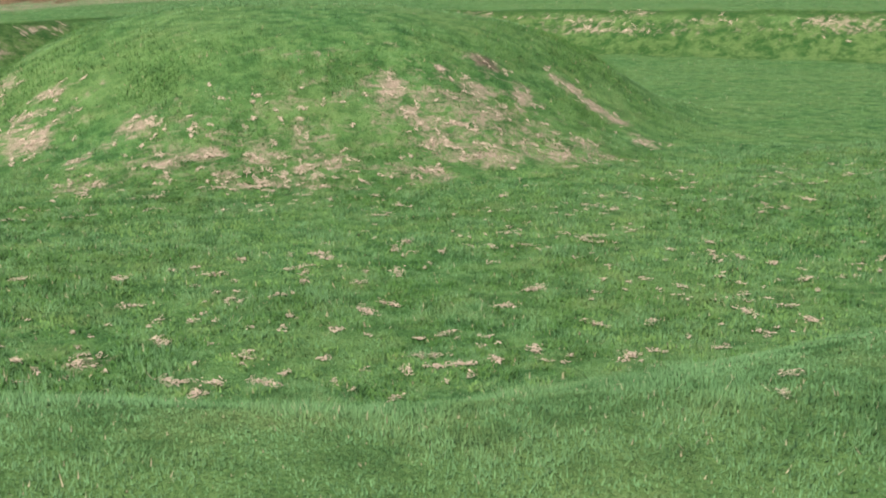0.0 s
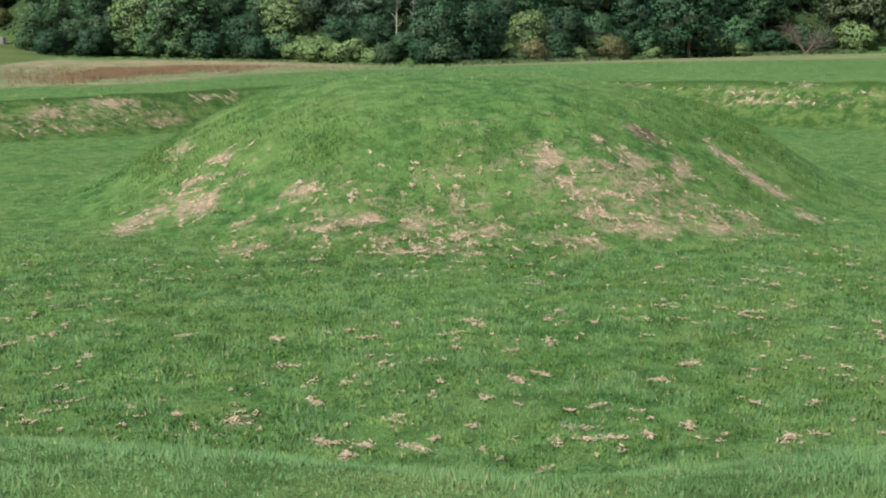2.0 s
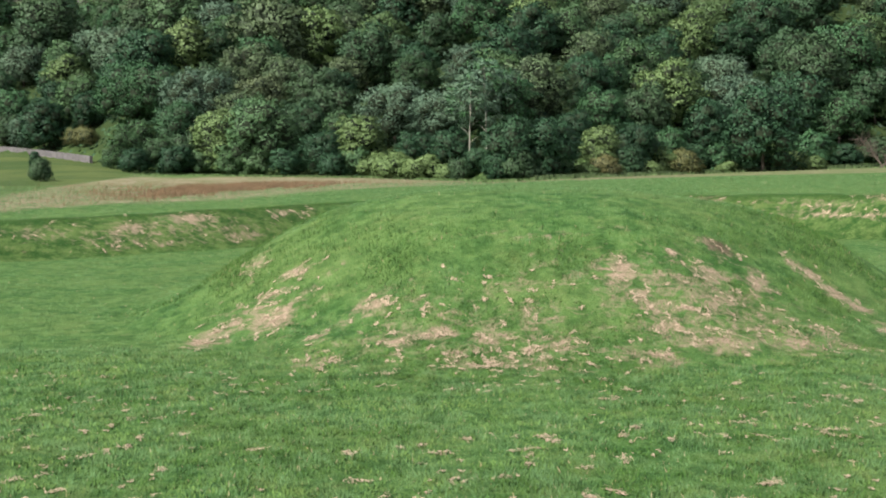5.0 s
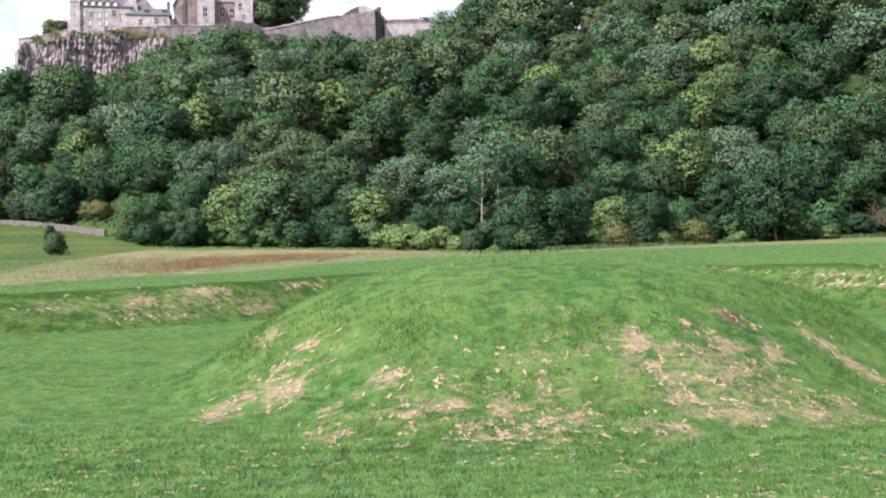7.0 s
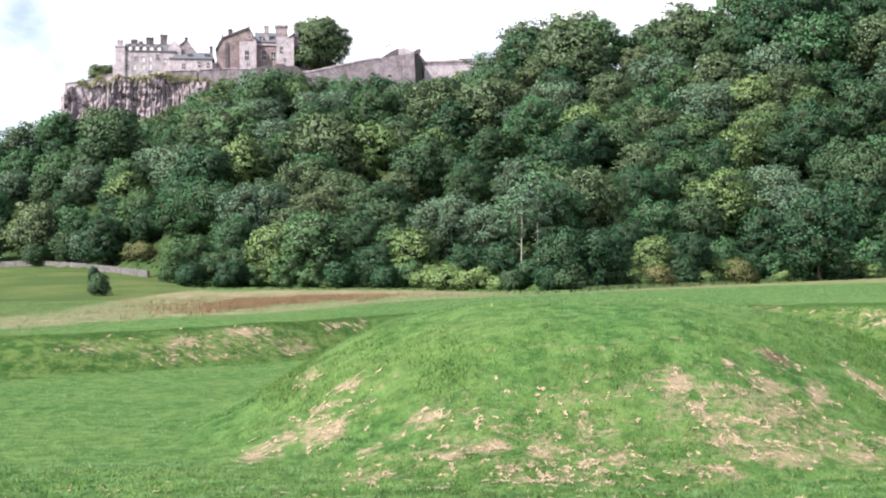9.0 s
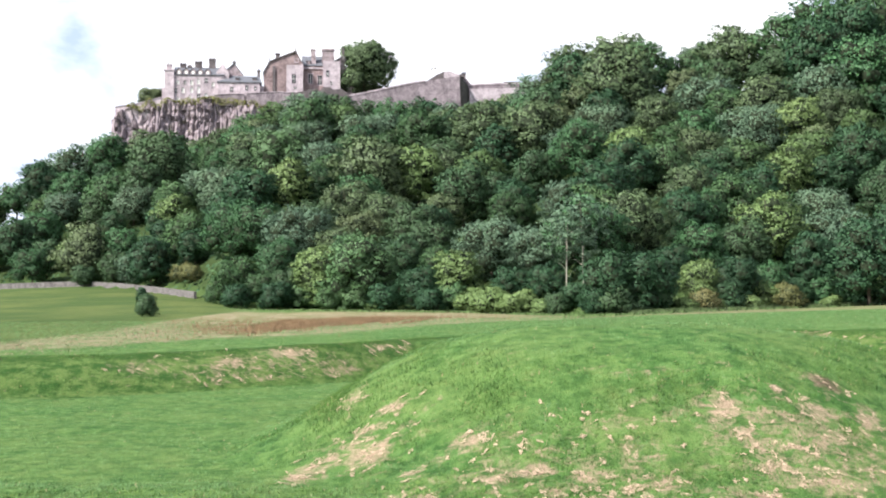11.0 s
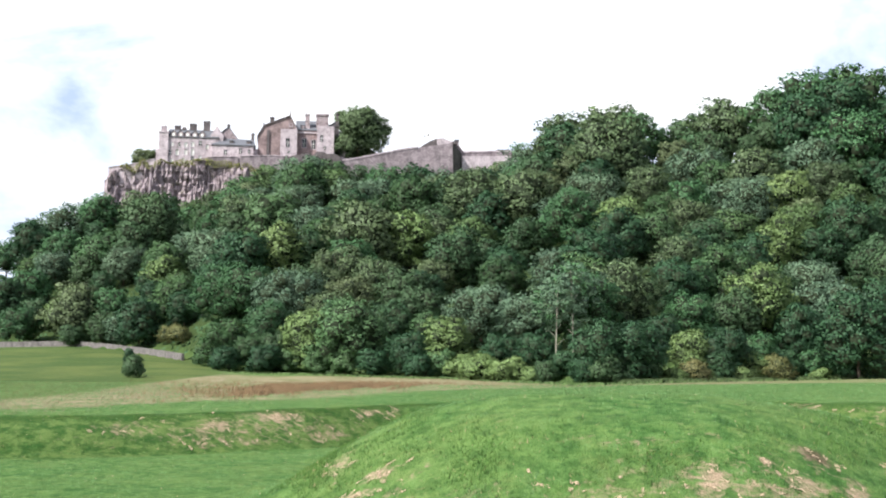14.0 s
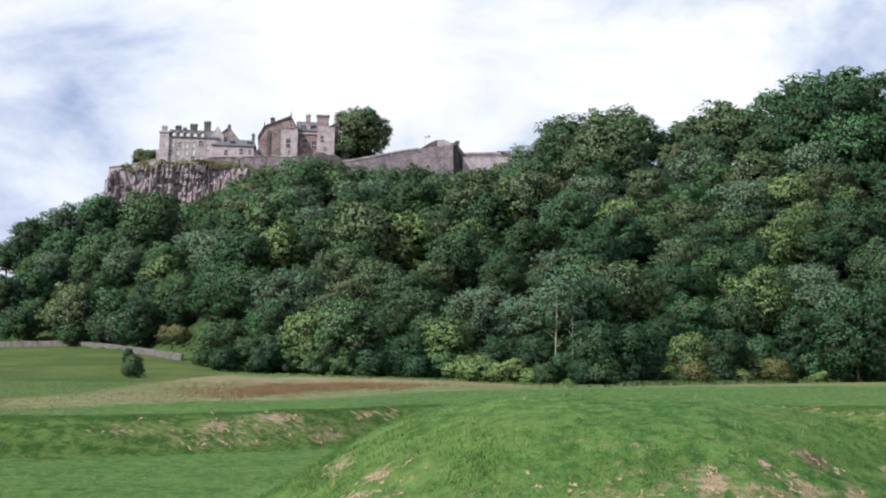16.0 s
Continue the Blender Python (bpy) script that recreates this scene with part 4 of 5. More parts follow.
def make_palace():
    k = castle_thing("castle_palace", "tall brown stone castle block with steep gables and tall chimneys", "building")
    wins = [(2.3, 65.6, 1.1, 2.6), (3.1, 70.9, 0.8, 0.9), (2.7, 62.9, 0.8, 0.8)]
    outline = [(-6.3, 55), (4.7, 55), (4.7, 70.0), (2.9, 73.5), (-2.7, 71.2), (-4.6, 70.4), (-6.2, 67.4)]
    part("gable", prism_bm(outline, 0.5, 14), BROWN_STONE, k)
    part("gable_roof", prism_bm([(-6.5, 67.3), (-4.7, 70.6), (-2.7, 71.5), (2.9, 73.85), (5.0, 69.9), (4.8, 69.8), (2.9, 73.45), (-2.7, 71.15), (-4.6, 70.35), (-6.3, 67.2)], 0.2, 14.2), DARK_STONE, k)
    part("pale_wall", facade_bm(0.2, 4.75, 0.0, 60, 69.6, [w for w in wins if w[1] < 69], 0.3), PALE_STONE, k)
    part("quoin", box_bm(4.35, 4.95, -0.12, 0.5, 57, 70.0), PALE_STONE, k)
    for x, z, w, h in wins:
        window(k, x, 0.05 if z < 69 else 0.42, z, w, h, DARK_GLASS, PALE_STONE)
    part("buttress", box_bm(-3.75, -3.0, 0.15, 0.5, 56, 69.2), DARK_STONE, k)
    chimney(k, -2.9, -1.7, 2, 3.2, 70.8, 73.4, 1)
    for x, z, tip in ((-4.6, 70.4, 1.6), (2.9, 73.6, 1.8)):
        bm = bmesh.new()
        bmesh.ops.create_cone(bm, cap_ends=True, segments=6, radius1=0.28, radius2=0.05, depth=tip, matrix=Matrix.Translation((x, 0.8, z + tip / 2)))
        part("finial", bm, DARK_STONE, k)
    # recessed range with tall windows
    wins = [(7.1, 66.2, 1.1, 2.7), (9.8, 65.8, 1.1, 2.7)]
    part("wall", facade_bm(4.7, 10.7, 2.6, 57, 70.0, wins), BROWN_STONE, k)
    part("wall", box_bm(4.7, 10.7, 3.2, 13, 57, 69.9), STONE, k)
    for x, z, w, h in wins:
        window(k, x, 2.6, z, w, h, DARK_GLASS, PALE_STONE)
    part("cornice", box_bm(4.7, 10.7, 2.35, 2.6, 69.0, 69.5), PALE_STONE, k)
    part("roof", roof_bm(4.9, 13.5, 2.6, 12, 70.1, 73.7), SLATE, k)
    chimney(k, 7.3, 8.6, 3.0, 4.2, 70.0, 74.9, 2, STONE)
    d = part("dormer", box_bm(6.0, 7.0, 2.7, 4.4, 70.0, 71.5), STONE, k)
    part("dormer_roof", roof_bm(6.0, 7.0, 2.7, 4.4, 71.5, 72.2, over=0.12, thick=0.1), SLATE, d)
    # corner tower and the broad chimney head
    wins = [(12.0, 67.3, 0.8, 2.0), (13.0, 64.5, 0.6, 1.2)]
    part("tower", facade_bm(10.7, 15.6, 0.2, 57, 70.9, wins), PALE_STONE, k)
    part("tower", box_bm(10.7, 15.6, 0.7, 9, 57, 70.8), PALE_STONE, k)
    for x, z, w, h in wins:
        window(k, x, 0.2, z, w, h, DARK_GLASS, PALE_STONE)
    bm = box_bm(10.5, 13.9, 1.6, 4.2, 70.8, 74.3)
    box_bm(10.3, 14.1, 1.4, 4.4, 74.3, 74.8, bm)
    box_bm(10.4, 14.0, 1.5, 4.3, 71.9, 72.2, bm)
    part("chimney_head", bm, STONE, k)
    part("wall", prism_bm([(13.9, 57), (17.2, 57), (17.2, 71.6), (16.6, 73.0), (13.9, 71.4)], 4.0, 12), STONE, k)
    part("roof", prism_bm([(13.7, 71.3), (16.6, 73.1), (17.4, 71.5), (17.4, 71.8), (16.6, 73.45), (13.7, 71.65)], 3.8, 12.2), SLATE, k)
    chimney(k, 16.2, 17.0, 3.6, 4.6, 71.5, 75.6, 1)
    # lower wing towards the rampart
    part("wall", prism_bm([(17.2, 57), (20.1, 57), (20.1, 63.5), (19.6, 66.2), (17.2, 67.6)], 3.0, 10), PALE_STONE, k)
    window(k, 17.9, 2.98, 64.0, 0.5, 1.2, DARK_GLASS, PALE_STONE)


def wall_run(name, points, y0, y1, bottom, parent, mat, cap=0.0, lumpy=0.0, seed=1):
    """A wall along x whose top follows points (x, z), with rough coping."""
    rng = np.random.default_rng(seed)
    xs = np.arange(points[0][0], points[-1][0] + 0.01, 0.7)
    top = np.interp(xs, [p[0] for p in points], [p[1] for p in points]) + rng.uniform(-lumpy, lumpy, len(xs))
    outline = [(xs[0], bottom), (xs[-1], bottom)] + [(float(x), float(z)) for x, z in zip(xs[::-1], top[::-1])]
    ob = part(name, prism_bm(outline, y0, y1), mat, parent)
    if cap:
        outline = [(float(x), float(z)) for x, z in zip(xs, top)] + [(float(x), float(z) + cap) for x, z in zip(xs[::-1], top[::-1])]
        part("coping", prism_bm(outline, y0 - 0.15, y1 + 0.15), PALE_STONE, ob)
    return ob


def make_ramparts():
    k = castle_thing("rampart", "long grey-brown stone rampart with a bastion", "rampart")
    wall_run("wall", [(-47.2, 56.3), (-40, 57.6), (-34.6, 59.2)], -2.2, -1.2, 50, k, PALE_STONE, 0.2, 0.04, 2)
    part("wall", prism_bm([(-47.2, 50), (-46.4, 50), (-46.4, 56.1), (-47.2, 56.1)], -1.2, 9), PALE_STONE, k)
    wall_run("wall", [(-20, 60.2), (-14, 60.5), (-11, 60.6)], -2.5, -1.9, 57, k, RAMPART_STONE, 0.18, 0.06, 3)
    wall_run("wall", [(-11, 60.6), (-6.4, 60.9), (-2.0, 61.2), (0.9, 61.0)], -3.0, -2.0, 54.5, k, RAMPART_STONE, 0.18, 0.06, 8)
    part("buttress", prism_bm([(-1.6, 50), (1.4, 50), (1.2, 60.6), (-1.4, 60.6)], -3.8, -3.0), RAMPART_STONE, k)
    wall_run("wall", [(0.9, 61.0), (4.8, 61.6), (8, 62.4), (9.5, 61.6), (11, 63.0), (13.5, 62.4), (17, 62.0), (18.2, 60.6)], -2.4, -1.2, 50, k, DARK_STONE, 0.0, 0.25, 4)
    wall_run("wall", [(17.6, 60.4), (26.9, 62.4), (34, 64.1), (40.3, 65.3)], -1.5, 0.4, 50, k, RAMPART_STONE, 0.45, 0.08, 5)
    # bastion: front slightly leaning, the far flank turned away
    bm = bmesh.new()
    plan_low, plan_top = [(39.6, -2.0), (50.4, -2.6), (55.2, 6.0), (40, 9.0)], [(40.0, -1.4), (50.1, -1.8), (54.6, 6.0), (40, 9.0)]
    tops = [65.3, 67.0, 64.6, 65.3]
    lo = [bm.verts.new((x, y, 50)) for x, y in plan_low]
    hi = [bm.verts.new((x, y, z)) for (x, y), z in zip(plan_top, tops)]
    for i in range(4):
        j = (i + 1) % 4
        bm.faces.new((lo[i], lo[j], hi[j], hi[i]))
    bm.faces.new(hi)
    part("bastion", bm, RAMPART_STONE, k)
    # flank sheet's dark colour holds its shade away from the sun, plus moss
    flank = bmesh.new()
    ring = [(50.43, -2.62, 50), (55.24, 5.98, 50), (54.64, 5.98, 64.6), (50.13, -1.82, 67.0)]
    near = [flank.verts.new((x + 0.06, y - 0.03, z)) for x, y, z in ring]
    back = [flank.verts.new((x + 0.005, y, z)) for x, y, z in ring]
    flank.faces.new(near)
    flank.faces.new(back[::-1])
    for i in range(4):
        j = (i + 1) % 4
        flank.faces.new((near[j], near[i], back[i], back[j]))
    part("flank", flank, SHADED_MOSSY_STONE, k, "mossy flank, its shade put into the dark colour")
    part("upper_wall", prism_bm([(40.2, 65.2), (49.9, 67.0), (47.4, 68.4), (45.4, 68.2), (43.4, 67.3)], -1.2, 5.0), DARK_STONE, k)
    part("parapet", prism_bm([(45.6, 66.2), (50.0, 66.9), (50.0, 67.4), (47.2, 68.4), (45.6, 68.0)], -1.6, -1.1), PALE_STONE, k)
    hut = part("sentry_hut", box_bm(51.9, 53.0, 4.5, 5.8, 64, 69.0), RAMPART_STONE, k)
    part("hut_roof", roof_bm(51.9, 53.0, 4.5, 5.8, 69.0, 69.5, over=0.15, thick=0.12), SLATE, hut)
    part("roof", prism_bm([(47.5, 67.3), (52.2, 67.4), (52.2, 68.0), (48.0, 68.3)], 1.5, 4.4), DARK_STONE, k)
    part("ramp", prism_bm([(53.0, 64.5), (55.6, 64.5), (53.0, 67.6)], 4.6, 5.6), RAMPART_STONE, k)
    wall_run("wall", [(53.6, 65.2), (60, 65.6), (72, 66.1)], 4.0, 5.4, 50, k, RAMPART_STONE, 0.5, 0.03, 6)
    wall_run("wall", [(53.8, 64.0), (60, 64.3), (71, 64.6)], 2.6, 3.6, 50, k, PALE_STONE, 0.0, 0.06, 7)
    part("cover", prism_bm([(63.6, 66.3), (70.6, 66.5), (69.4, 67.3), (65.2, 67.2)], 7, 12), DARK_STONE, k)


def make_flag():
    k = castle_thing("flag", "small pale flag on a thin pole above the bastion", "flag")
    bm = bmesh.new()
    bmesh.ops.create_cone(bm, cap_ends=True, segments=8, radius1=0.05, radius2=0.03, depth=3.4, matrix=Matrix.Translation((42.3, 2.0, 68.3)))
    part("pole", bm, PALE_BARK, k)
    bm = bmesh.new()
    rows = [[bm.verts.new((42.3 + 1.5 * i / 7, 2.0 + 0.12 * math.sin(i * 1.1), 69.1 + 0.8 * j + 0.35 * i / 7)) for i in range(8)] for j in range(2)]
    for i in range(7):
        bm.faces.new((rows[0][i], rows[0][i + 1], rows[1][i + 1], rows[1][i]))
    bmesh.ops.solidify(bm, geom=bm.faces, thickness=0.02)
    part("cloth", bm, OFF_WHITE, k)


def make_crag():
    """Columned rock face under the castle: narrow upright ribs with clefts and ledges."""
    rng = np.random.default_rng(5)
    xs, zs = np.arange(-48.5, 3.0, 0.24), np.arange(40.0, 59.8, 0.66)
    edges = np.cumsum(rng.uniform(0.3, 1.25, 90)) - 50.0
    push = rng.uniform(-0.5, 0.5, 92) + 0.9 * np.sin(np.arange(92) * 0.4) * rng.uniform(0.5, 1.2, 92)
    gx, gz = np.meshgrid(xs, zs)
    wander = 0.22 * np.sin(gz * 0.4 + gx * 0.2)
    rib = np.searchsorted(edges, gx + wander)
    step = np.floor(gz / rng.uniform(1.2, 4.5, 92)[rib] + rng.uniform(0, 1, 92)[rib])
    y = -3.2 - push[rib] + 0.45 * np.sin(step * 2.3 + rib)
    near = np.min(np.abs((gx + wander)[..., None] - edges[None, None, :]), axis=-1)
    y += 0.55 * np.exp(-((near / 0.16) ** 2)) + 0.8 * lumps(gx, gz * 0.5, 0.55, 11) + 0.22 * lumps(gx, gz, 3.1, 12)
    y += (gz - 57.0) * 0.10 + 1.4 * smooth(gz, 56.0, 59.0) - 1.0 * smooth(54.0 - gz, 0, 12)
    top = np.interp(xs, [-48.5, -46, -36, -30, -20, -10, -5, 3], [53.5, 55.2, 57.6, 58.4, 58.9, 57.6, 56.6, 56.0]) + 0.55 * lumps(xs, xs * 0, 1.1, 13)
    gz = np.minimum(gz, top[None, :])
    y = np.where(gz >= top[None, :] - 0.01, np.maximum(y, -2.2), y)
    y = y + 5.0 * smooth(-gx, 46.5, 48.5)
    verts = np.stack([gx, y, gz], -1).reshape(-1, 3)
    nz, nx = gx.shape
    i = np.arange(nx * nz).reshape(nz, nx)
    faces = np.stack([i[:-1, :-1], i[:-1, 1:], i[1:, 1:], i[1:, :-1]], -1).reshape(-1, 4)
    ob = raw("crag", verts.tolist(), faces.tolist(), ROCK)
    ob.matrix_basis = FRONT
    tagged(ob, "purplish grey columned cliff under the castle", "cliff", kind="structure")
    # scrub and grass tufts along the cliff's lip
    n = 2600
    x = rng.uniform(-44, -4, n)
    z = np.interp(x, xs, top) + rng.uniform(-1.6, 0.2, n) * (lumps(x, x * 0, 0.5, 14) > -0.2)
    p = np.array([FRONT @ Vector((a, rng.uniform(-3.8, -2.2), c)) for a, c in zip(x, z)])
    leaf_cloud("cliff_scrub", p, rng.uniform(0.2, 0.7, n), rng.uniform(0.12, 0.35, n), SCRUB, "yellow-green scrub along the cliff's lip", "scrub", 17)


make_old_building()
make_low_house()
make_palace()
make_ramparts()
make_flag()


def castle_tree(x, y, z, kind, size, label, squash=1.0, turn=0.0):
    p = FRONT @ Vector((x, y, z))
    tree(kind, p, size, turn, label=label, group="trees by the castle", squash=squash)


castle_tree(22.9, 5.0, 59.8, PARK_TREE, 1.33, "single round dark green tree beside the castle rampart", 1.12)
castle_tree(-37.8, 5.0, 57.3, PARK_TREE, 0.66, "small dark tree behind the castle's end wall", 0.72, 1.0)


# ---- field wall ----
def make_field_wall():
    rng = np.random.default_rng(9)
    k = tagged(empty("field_wall"), "low grey dry-stone wall along the field", "wall")
    hs = np.linspace(-25.5, -14.4, 60)
    ds = np.interp(hs, HILL[:, 0], HILL[:, 1]) - 5
    pts = [at(h, d) for h, d in zip(hs, ds)]
    block = box_bm(-0.5, 0.5, -0.22, 0.22, 0.0, 1.0)
    me = bpy.data.meshes.new("stone_course")
    block.to_mesh(me)
    block.free()
    me.materials.append(WALL_STONE)
    for p, q in zip(pts, pts[1:]):
        ob = new("wall_length", me)
        d = q - p
        ob.parent = k
        ob.location = (p + q) / 2 - Vector((0, 0, 0.25))
        ob.rotation_euler = (0, -math.atan2(d.z, math.hypot(d.x, d.y)), math.atan2(d.y, d.x))
        ob.scale = (d.length, 1.0, 1.32 + 0.02 * math.sin(3.0 * p.x))


WALL_STONE = stone_material("field_stone", (0.085, 0.078, 0.075), (0.20, 0.183, 0.174), 1.2, True)
make_field_wall()


# ---- undergrowth, meadow and grass ----
def leaf_cloud(name, p, up, size, mat, label, category, seed, tall=1.0, parent=None):
    """Leaning blades or leaves at the places p, joined."""
    rng = np.random.default_rng(seed)
    n = len(p)
    a = rng.uniform(0, math.tau, n)
    side = np.stack([np.cos(a), np.sin(a), np.zeros(n)], 1)
    lean = np.stack([np.cos(a + 1.57), np.sin(a + 1.57), np.zeros(n)], 1) * rng.normal(0, 0.75, n)[:, None]
    top = (lean + np.array([0, 0, 1.0])) * up[:, None] * tall
    w = side * size[:, None] / 2
    away = np.cross(2 * w, top + w) @ np.array([0, -1.0, 0.35]) < 0
    w = np.where(away[:, None], -w, w)
    tri = np.stack([p - w, p + w, p + top], 1)
    me = bpy.data.meshes.new(name)
    me.vertices.add(3 * n)
    me.vertices.foreach_set("co", tri.astype(np.float32).ravel())
    me.loops.add(3 * n)
    me.loops.foreach_set("vertex_index", np.arange(3 * n, dtype=np.int32))
    me.polygons.add(n)
    me.polygons.foreach_set("loop_start", np.arange(0, 3 * n, 3, dtype=np.int32))
    me.update(calc_edges=True)
    me.materials.append(mat)
    # blades share the light of the sward that they stand in
    nor = rng.normal(0, 0.28, (n, 3)) + np.array([0, -0.12, 1.0])
    nor /= np.linalg.norm(nor, axis=1)[:, None]
    me.normals_split_custom_set_from_vertices(np.repeat(nor, 3, axis=0).tolist())
    ob = new(name, me)
    return tagged(ob, label, category, kind="stuff")


def ground_many(x, y):
    d = np.hypot(x, y)
    return ground_height(x, y) + (d < 70) * 0.018 * lumps(x, y, 1.6, 3) * smooth(d, 2, 8)


def grass_material(name, a, b, c, straw):
    m, tr, bs = material(name, 0.75)
    bs.inputs["Specular IOR Level"].default_value = 0.12
    co = place_of(tr)
    island = tr.nodes.new("ShaderNodeNewGeometry").outputs["Random Per Island"]
    col = mix(tr, ramp(tr, [(0.42, 0.0), (0.54, 1.0)], noise_of(tr, co, 2.6, 8, 0.75)), a, b)
    col = mix(tr, ramp(tr, [(0.35, 0.0), (0.8, 0.6)], noise_of(tr, co, 0.45, 4, 0.6)), col, c)
    col = mix(tr, ramp(tr, [(0.52, 0.0), (0.68, 0.6)], noise_of(tr, co, 1.05, 9, 0.74)), col, (0.165, 0.21, 0.058))
    col = mix(tr, ramp(tr, [(0.0, 0.55), (0.4, 0.0), (0.72, 0.0), (0.9, 0.6)], island), col, b)
    col = mix(tr, ramp(tr, [(0.40, 0.25), (0.52, 0.0)], noise_of(tr, co, 1.3, 6, 0.7)), col, (0.032, 0.088, 0.020))
    col = mix(tr, ramp(tr, [(0.98, 0.0), (0.985, 1.0)], island), col, straw)
    tr.links.new(col, bs.inputs["Base Color"])
    return m


GRASS = grass_material("grass_blades", (0.028, 0.080, 0.020), (0.124, 0.236, 0.086), (0.132, 0.214, 0.078), (0.36, 0.30, 0.17))
ROUGH = grass_material("rough_blades", (0.030, 0.086, 0.014), (0.070, 0.150, 0.030), (0.090, 0.138, 0.032), (0.32, 0.26, 0.14))
PALE_GRASS = grass_material("pale_blades", (0.085, 0.165, 0.034), (0.125, 0.225, 0.055), (0.15, 0.215, 0.06), (0.32, 0.27, 0.15))
STRAW = plain_material("dry_clippings", (0.46, 0.345, 0.235), 0.9, 0.35, 9.0)
DOCK = plain_material("rusty_seed_heads", (0.165, 0.108, 0.056), 0.95, 0.7, 0.5)
HAY = plain_material("bleached_meadow_grass", (0.22, 0.19, 0.115), 0.95, 0.75, 0.35)
VERGE = leaf_material("verge_leaves", (0.055, 0.098, 0.034), (0.115, 0.165, 0.060), (0.105, 0.135, 0.050))
WEEDS = leaf_material("weed_leaves", (0.065, 0.125, 0.035), (0.140, 0.215, 0.070), (0.135, 0.190, 0.062))


def make_grass():
    rng = np.random.default_rng(31)
    for y0, y1, left, right, count, high, wide, seed in ((2.6, 10.5, 0.44, 0.80, 330000, 0.022, 0.0055, 1), (10.5, 23.0, 0.44, 0.78, 270000, 0.048, 0.013, 2),
                                                          (23.0, 62.0, 0.44, 0.78, 170000, 0.045, 0.026, 3), (62.0, 100.0, 0.44, 0.6, 100000, 0.05, 0.055, 4)):
        y = np.sqrt(rng.uniform(y0 * y0, y1 * y1, count))
        x = rng.uniform(-left * y - 0.3, right * y + 0.3)
        dry = dryness(x, y)
        thick = (0.8 if y1 < 24 else 0.9) + (0.2 if y1 < 24 else 0.1) * np.clip(0.5 + 0.55 * lumps(x, y, 2.2, 21), 0, 1)
        keep = rng.uniform(size=count) < thick * np.clip(1.15 - 1.25 * dry, 0.06, 1) * (1 - 0.8 * rankness(x, y))
        x, y, dry = x[keep], y[keep], dry[keep]
        tuft = np.clip(1 + (0.38 if y1 < 24 else 0.12) * lumps(x, y, 3.5, 22) + 0.2 * lumps(x, y, 9.0, 23), 0.6, 2.2) * (1 - 0.5 * np.clip(dry, 0, 1))
        up = high * tuft * rng.uniform(0.55, 1.3, len(x))
        p = np.stack([x, y, ground_many(x, y) - (0.0 if y1 < 11 else 0.01)], 1)
        leaf_cloud("grass", p, up, wide * rng.uniform(0.6, 1.4, len(x)), GRASS, "short green mown grass", "grass", 40 + seed)


LITTER = [(0.60, 14.37), (0.20, 10.08), (1.93, 9.47), (-0.04, 10.49), (0.06, 10.40), (0.39, 10.31), (0.85, 10.20), (2.20, 10.23),
    (2.51, 10.23), (2.77, 10.23), (2.48, 10.58), (3.12, 10.26), (3.59, 10.55), (3.80, 12.20), (4.33, 12.77), (2.19, 12.30), (2.09, 14.83),
    (1.68, 13.82), (2.89, 13.94), (2.87, 11.34), (2.50, 12.53), (5.68, 18.51), (3.29, 17.34), (3.82, 18.13), (7.58, 13.70), (6.35, 11.26),
    (6.66, 11.90), (7.80, 12.42), (7.55, 14.55), (4.54, 11.25), (5.16, 11.14), (6.10, 12.42), (4.43, 10.06), (2.35, 3.83), (2.60, 4.20),
    (-0.42, 13.11), (-0.08, 11.69), (-1.76, 14.64), (-0.57, 14.28), (6.09, 15.33), (7.86, 13.30), (6.90, 10.81), (6.14, 10.51),
    (7.05, 16.91), (9.76, 20.13), (10.62, 17.03), (4.92, 15.73), (3.32, 15.38)]


